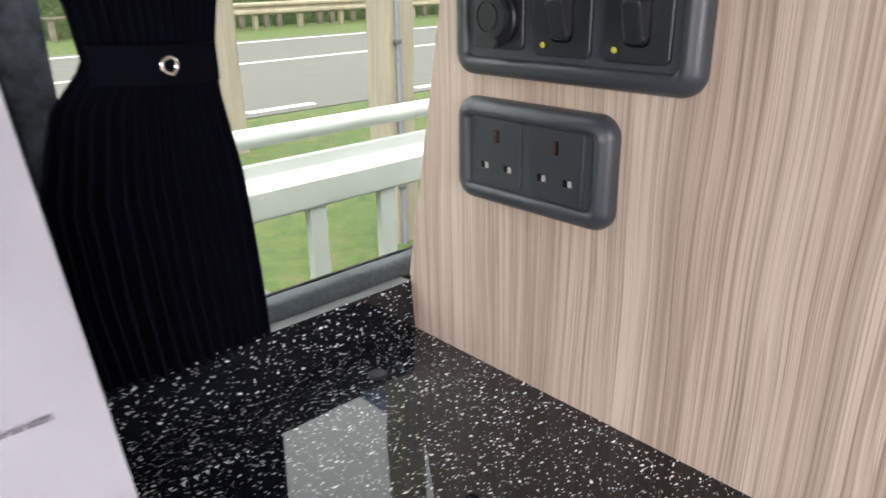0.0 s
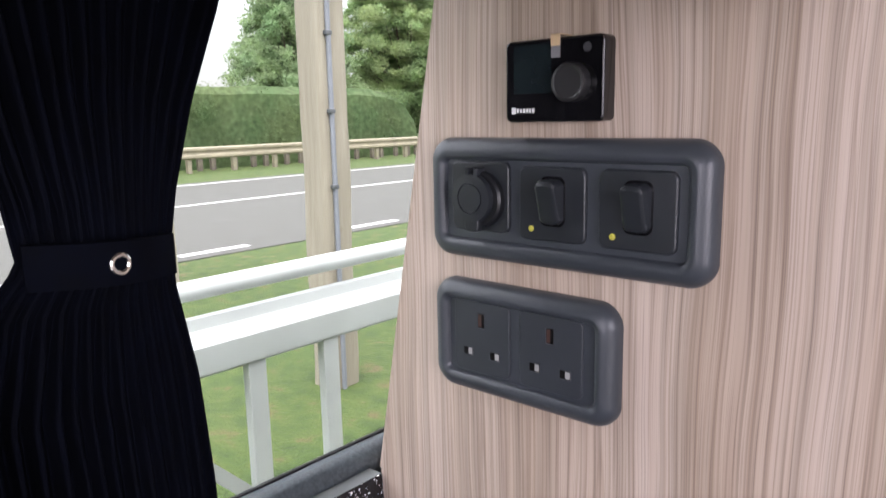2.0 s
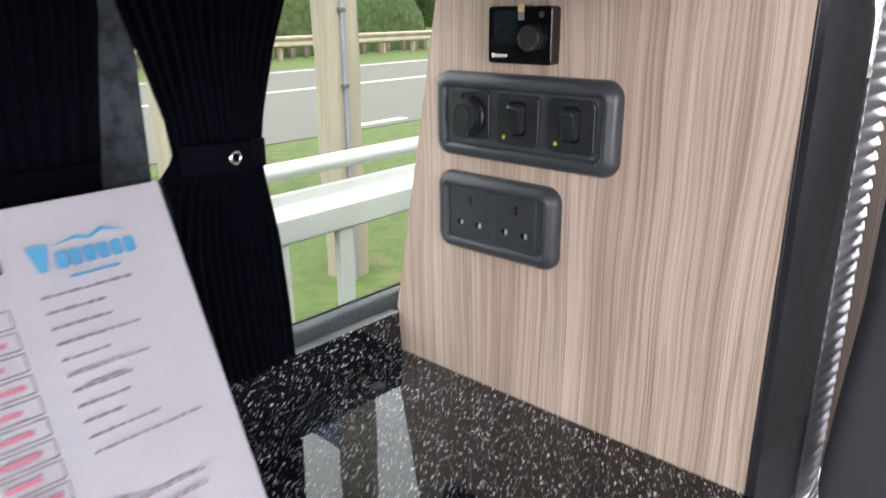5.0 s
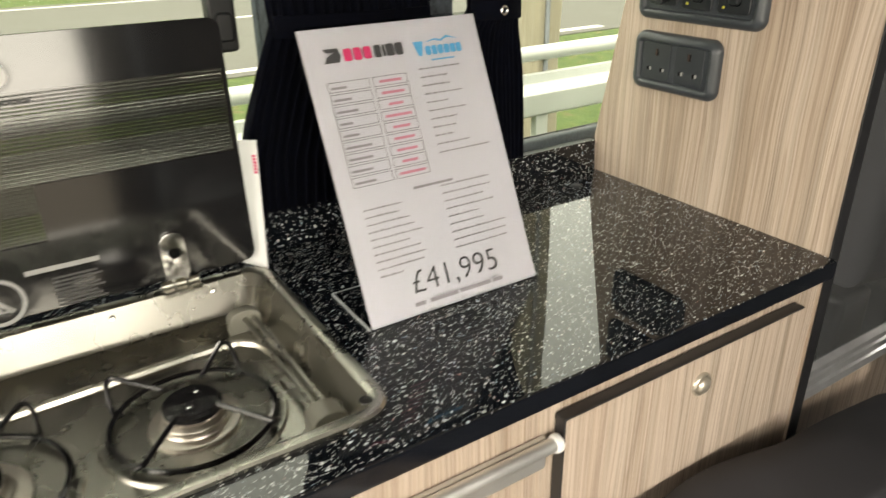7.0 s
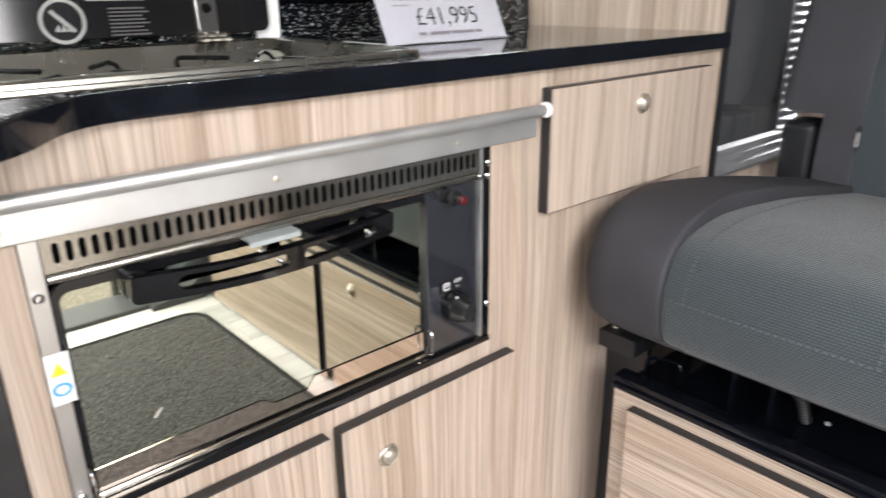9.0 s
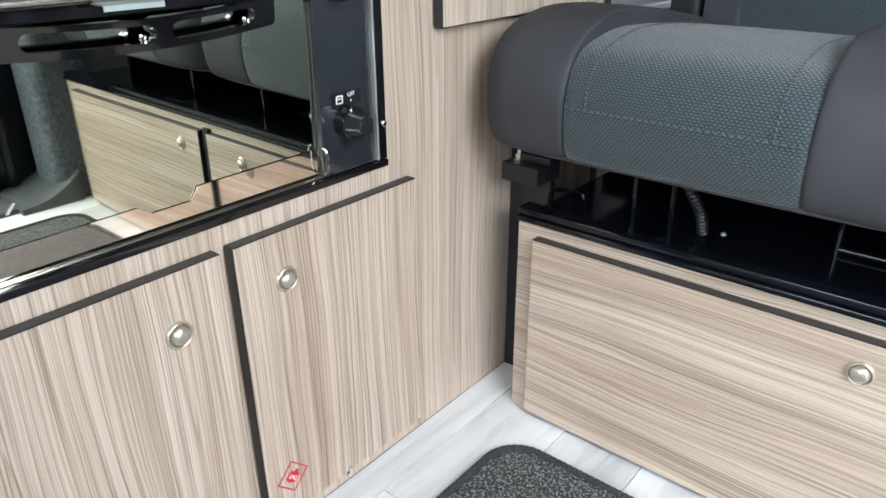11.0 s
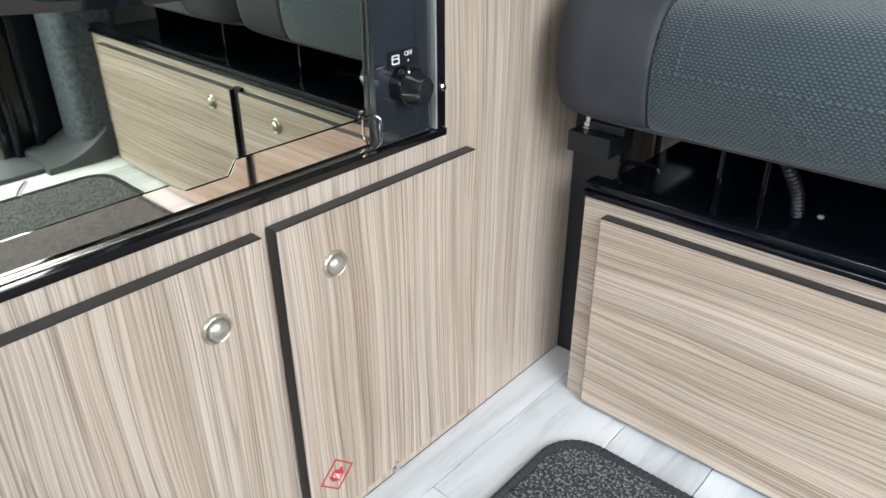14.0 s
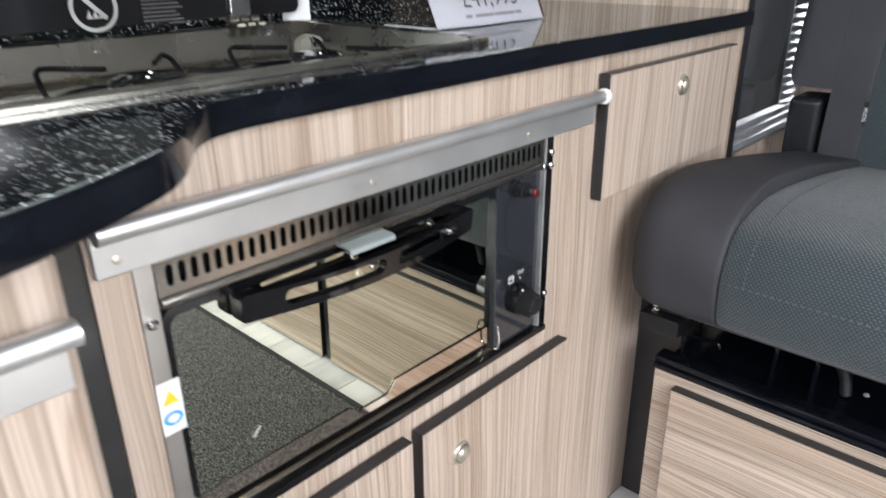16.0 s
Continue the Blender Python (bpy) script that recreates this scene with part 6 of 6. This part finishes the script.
def pad(bm, x0, x1, round0, round1, puff=0.0, prof=PROFILE, centre=PC, steps=26, turn=None):
    """A stuffed length of upholstery: the profile run along x, drawn in at a rounded end and swelling between seams."""
    loops = []
    for k in range(steps + 1):
        u = k / steps
        u = 0.5 - 0.5 * math.cos(math.pi * u)
        x = x0 + (x1 - x0) * u
        inset = 0.0
        for rr, off in ((round0, x - x0), (round1, x1 - x)):
            if rr and off < rr:  # a broad rounding at a free end, a shallow dip at a seam
                inset = max(inset, (0.042 if rr > 0.02 else 0.0045) * (1 - math.sqrt(max(0.0, 1 - ((rr - off) / rr) ** 2))))
        swell = puff * (1 - (2 * u - 1) ** 4)
        lp = []
        for p in prof:
            v = Vector((p.x, p.y)) - centre
            L = v.length
            v = v * ((L - min(inset, L * 0.9) + swell) / L)
            q = Vector((x, centre.x + v.x, centre.y + v.y))
            lp.append(turn @ q if turn else q)
        loops.append(lp)
    uv = bm.loops.layers.uv.new("weave")
    along, run = [0.0], 0.0
    for a, c in zip(prof, prof[1:]):
        run += (c - a).length
        along.append(run)
    rings = [[bm.verts.new(p) for p in lp] for lp in loops]
    xs = [lp[0].x for lp in loops]
    n = len(prof)
    for k in range(steps):
        for i in range(n):
            j = (i + 1) % n
            f = bm.faces.new((rings[k][i], rings[k][j], rings[k + 1][j], rings[k + 1][i]))
            v1 = along[j] if j else along[i] + 0.02
            for lp, q in zip(f.loops, ((xs[k], along[i]), (xs[k], v1), (xs[k + 1], v1), (xs[k + 1], along[i]))):
                lp[uv].uv = q
    bm.faces.new(rings[0][::-1])
    bm.faces.new(rings[-1])
    return bm


def stitch(name, pts, parent, r=0.0009):
    b = B()
    for a, c in zip(pts[::2], pts[1::2]):
        tube(b, [a, c], r, 5)
    return hang(solid(name, b, THREAD), parent)


def on_profile(x, i0, i1, lift=0.001, n=None):
    out = []
    for i in range(i0, i1):
        p = MIDDLE[i % len(MIDDLE)]
        v = (Vector((p.x, p.y)) - PC)
        v *= (v.length + lift) / v.length
        out.append(Vector((x, PC.x + v.x, PC.y + v.y)))
    return out


def seat(x0):
    c = thing("upholstered_chair", "anthracite and grey-green woven bench place with stitched panels", "seat", (x0 + 0.26, -0.05, 0.404), "bench seats")
    b = B()
    pad(b, x0, x0 + 0.128, 0.055, 0.006, 0.002)
    part("bolster", b, BOLSTER, c, "smooth anthracite bolster")
    b = B()
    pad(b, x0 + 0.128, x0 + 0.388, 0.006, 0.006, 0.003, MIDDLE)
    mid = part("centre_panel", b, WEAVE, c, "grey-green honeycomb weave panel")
    b = B()
    pad(b, x0 + 0.388, x0 + 0.525, 0.006, 0.045, 0.002)
    part("bolster", b, BOLSTER, c, "smooth anthracite bolster")
    b = B()
    tube(b, [(x0 + 0.030 + 0.475 * u, -0.3485 + 0.012 * (2 * u - 1) ** 8, 0.4100) for u in np.linspace(0, 1, 24)], 0.0034, 8)
    part("hem", b, BOLSTER, c)
    fine = []
    row = [q for q in np.linspace(x0 + 0.132, x0 + 0.385, 64)]
    k = next(i for i, p in enumerate(MIDDLE) if p.y > 0.470)
    for x in row:
        fine += on_profile(x, k, k + 1, 0.0034)
    stitch("cross_seam", fine, mid)
    for sx in (0.158, 0.358):
        pts = []
        seg = on_profile(x0 + sx, k, k + 24, 0.0036)
        for a, d in zip(seg, seg[1:]):
            for t in (0.0, 0.33, 0.66):
                pts.append(a.lerp(d, t))
        stitch("panel_seam", pts, mid)
    b = B()
    pts = []
    for x in np.linspace(x0 + 0.008, x0 + 0.515, 40):
        ins = 0.025 * max(0.0, 1 - (x - x0) / 0.04) ** 2
        pts.append((x, -0.333 + ins, 0.4085))
    tube(b, pts, 0.0042, 8)
    part("piping", b, BOLSTER, c)
    return c


first, second = seat(0.027), seat(0.563)

BP = smooth_path([(-0.070, -0.055, 0), (-0.085, 0.02, 0), (-0.088, 0.12, 0), (-0.080, 0.30, 0), (-0.072, 0.50, 0), (-0.055, 0.62, 0), (-0.02, 0.66, 0), (0.03, 0.645, 0), (0.05, 0.55, 0), (0.055, 0.30, 0), (0.05, 0.0, 0), (0.02, -0.065, 0), (-0.04, -0.075, 0)], 5)
BCEN = Vector((-0.01, 0.32))


def back(x0, c):
    turn = Matrix.Translation((0, 0.285, 0.50)) @ pose(0, 0, 0, -9.5, 0, 0)
    b = B()
    cut = [Vector((p.x, max(p.y, 0.100 + 0.02 * p.x), 0)) for p in BP]
    pad(b, x0 - 0.012, x0 + 0.064, 0.022, 0.0, 0.001, cut, BCEN, 14, turn)
    part("bolster", b, BOLSTER, c, "smooth anthracite bolster")
    b = B()
    pad(b, x0 + 0.0642, x0 + 0.124, 0.0, 0.006, 0.001, BP, BCEN, 14, turn)
    part("bolster", b, BOLSTER, c, "smooth anthracite bolster")
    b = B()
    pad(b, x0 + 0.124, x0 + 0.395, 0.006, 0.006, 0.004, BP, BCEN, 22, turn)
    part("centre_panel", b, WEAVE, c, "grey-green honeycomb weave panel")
    b = B()
    pad(b, x0 + 0.395, x0 + 0.525, 0.006, 0.04, 0.001, BP, BCEN, 22, turn)
    part("back_bolster", b, BOLSTER, c, "smooth anthracite bolster")
    return c, turn


bk, turn = back(0.022, first)
back(0.560, second)
b = B()
box(b, 0.022, 0.078, 0.205, 0.290, 0.484, 0.594, 0.012, 3)
part("hinge_cover", b, BLACK, first, "black plastic hinge cover")
b = B()
box(b, 0.1435, 0.1495, 0.2070, 0.2105, 0.555, 0.599, 0.0005)
tag = part("fabric_tag", b, BLACK, bk, "small black tag with white print")
hang(letters("tag_print", "ISOFIX", 0.0082, at(FY, 0.1487, 0.2066, 0.577) @ pose(0, 0, 0, 0, 0, 90), WHITE, tag), tag)

# ---- mat ----


def pile_material():
    n = Nodes("grey_carpet_pile")
    v = n.coords()
    a, c = n.noise(v, 300.0, 2, 0.4), n.noise(v, 9.0, 4)
    col = n.ramp(a, [(0.40, (0.004, 0.004, 0.005)), (0.52, (0.020, 0.020, 0.021)), (0.60, (0.160, 0.160, 0.157))])
    col = n.mix(0.35, col, n.ramp(c, [(0.3, (0.7, 0.7, 0.7)), (0.7, (1, 1, 1))]), "MULTIPLY")
    n.put(Base_Color=col, Roughness=1.0, Sheen_Weight=0.2)
    n.bump(a, 1.0, 0.003)
    return n.m


MX0, MX1, MY0, MY1 = 0.118, 1.105, -1.45, -0.395
mat_ob = thing("floor_mat", "charcoal flecked carpet mat with a bound edge", "mat", (0.6, -0.9, 0.0))
b = B()
rng = random.Random(12)
nx, ny = 190, 200
grid = [[b.verts.new((MX0 + 0.012 + (MX1 - MX0 - 0.024) * i / nx + rng.uniform(-0.0015, 0.0015), MY0 + 0.012 + (MY1 - MY0 - 0.024) * j / ny + rng.uniform(-0.0015, 0.0015), 0.0085 + rng.uniform(0, 0.0032))) for j in range(ny + 1)] for i in range(nx + 1)]


def inside(p, r=0.055):
    x, y = p.co.x, p.co.y
    dx = max(MX0 + r - x, x - (MX1 - r), 0)
    dy = max(MY0 + r - y, y - (MY1 - r), 0)
    return dx * dx + dy * dy < (r - 0.010) ** 2


for i in range(nx):
    for j in range(ny):
        q = (grid[i][j], grid[i + 1][j], grid[i + 1][j + 1], grid[i][j + 1])
        if all(inside(p) for p in q):
            b.faces.new(q)
loose = [v for v in b.verts if not v.link_faces]
bmesh.ops.delete(b, geom=loose, context="VERTS")
part("carpet_top", b, pile_material(), mat_ob, angle=180)
b = B()
prism(b, FZ, rounded(MX1 - MX0 - 0.006, MY1 - MY0 - 0.006, 0.052, 8, (MX0 + MX1) / 2, (MY0 + MY1) / 2), 0.0075, 0.0)
part("backing", b, BLACK, mat_ob)
b = B()
bind = rounded(MX1 - MX0 - 0.010, MY1 - MY0 - 0.010, 0.052, 10, (MX0 + MX1) / 2, (MY0 + MY1) / 2)
dense = []
for a, c in zip(bind, bind[1:] + bind[:1]):
    L = math.dist(a, c)
    for k in range(max(1, int(L / 0.004))):
        t = k / max(1, int(L / 0.004))
        dense.append((a[0] + (c[0] - a[0]) * t, a[1] + (c[1] - a[1]) * t, 0.007 + 0.0014 * (len(dense) % 2)))
tube(b, dense, 0.0062, 8, True)
part("bound_edge", b, plain("mat_binding", (0.026, 0.027, 0.030), 0.9, vary=0.5, scale=260, grain=0.8, fine=400), mat_ob)

# ---- floor planks ----


def plank_material():
    n = Nodes("limewashed_planks")
    v = n.coords((1, 0.12, 1))
    o = n.add("ObjectInfo")
    sh = n.add("VectorMath", operation="MULTIPLY_ADD")
    comb = n.add("CombineXYZ")
    for i in range(3):
        n.link(o.outputs["Random"], comb.inputs[i])
    n.link(comb.outputs[0], sh.inputs[0])
    sh.inputs[1].default_value = (7, 3, 5)
    n.link(v, sh.inputs[2])
    a = n.noise(sh.outputs[0], 12.0, 5, 0.6, 0.4)
    c = n.noise(sh.outputs[0], 60.0, 4, 0.6, 0.3)
    col = n.ramp(a, [(0.28, (0.45, 0.45, 0.46)), (0.45, (0.66, 0.66, 0.665)), (0.7, (0.78, 0.78, 0.79))])
    col = n.mix(0.35, col, n.ramp(c, [(0.28, (0.5, 0.49, 0.46)), (0.45, (1, 1, 1))]), "MULTIPLY")
    tone = n.ramp(o.outputs["Random"], [(0.0, (0.84, 0.85, 0.86)), (0.5, (0.98, 0.97, 0.96)), (1.0, (1, 1, 1))])
    n.put(Base_Color=n.mix(1.0, col, tone, "MULTIPLY"), Roughness=0.42)
    n.bump(c, 0.15, 0.0006)
    return n.m


PLANK = plank_material()
rng = random.Random(8)
edges = [0.0, 0.05, 0.1695, 0.288, 0.4065, 0.525, 0.6435, 0.762, 0.8805, 0.999, 1.1175, 1.235]
for i, (x0, x1) in enumerate(zip(edges, edges[1:])):
    y = 0.30
    first = rng.uniform(0.25, 0.9)
    while y > -2.88:
        y1 = max(-2.89, y - (first if y == 0.30 else 0.92))
        b = B()
        box(b, x0 + 0.0006, x1 - 0.0006, y1 + 0.0006, y - 0.0006, -0.0035, 0.0, 0.0007, 1)
        part("plank", b, PLANK, floor)
        y = y1
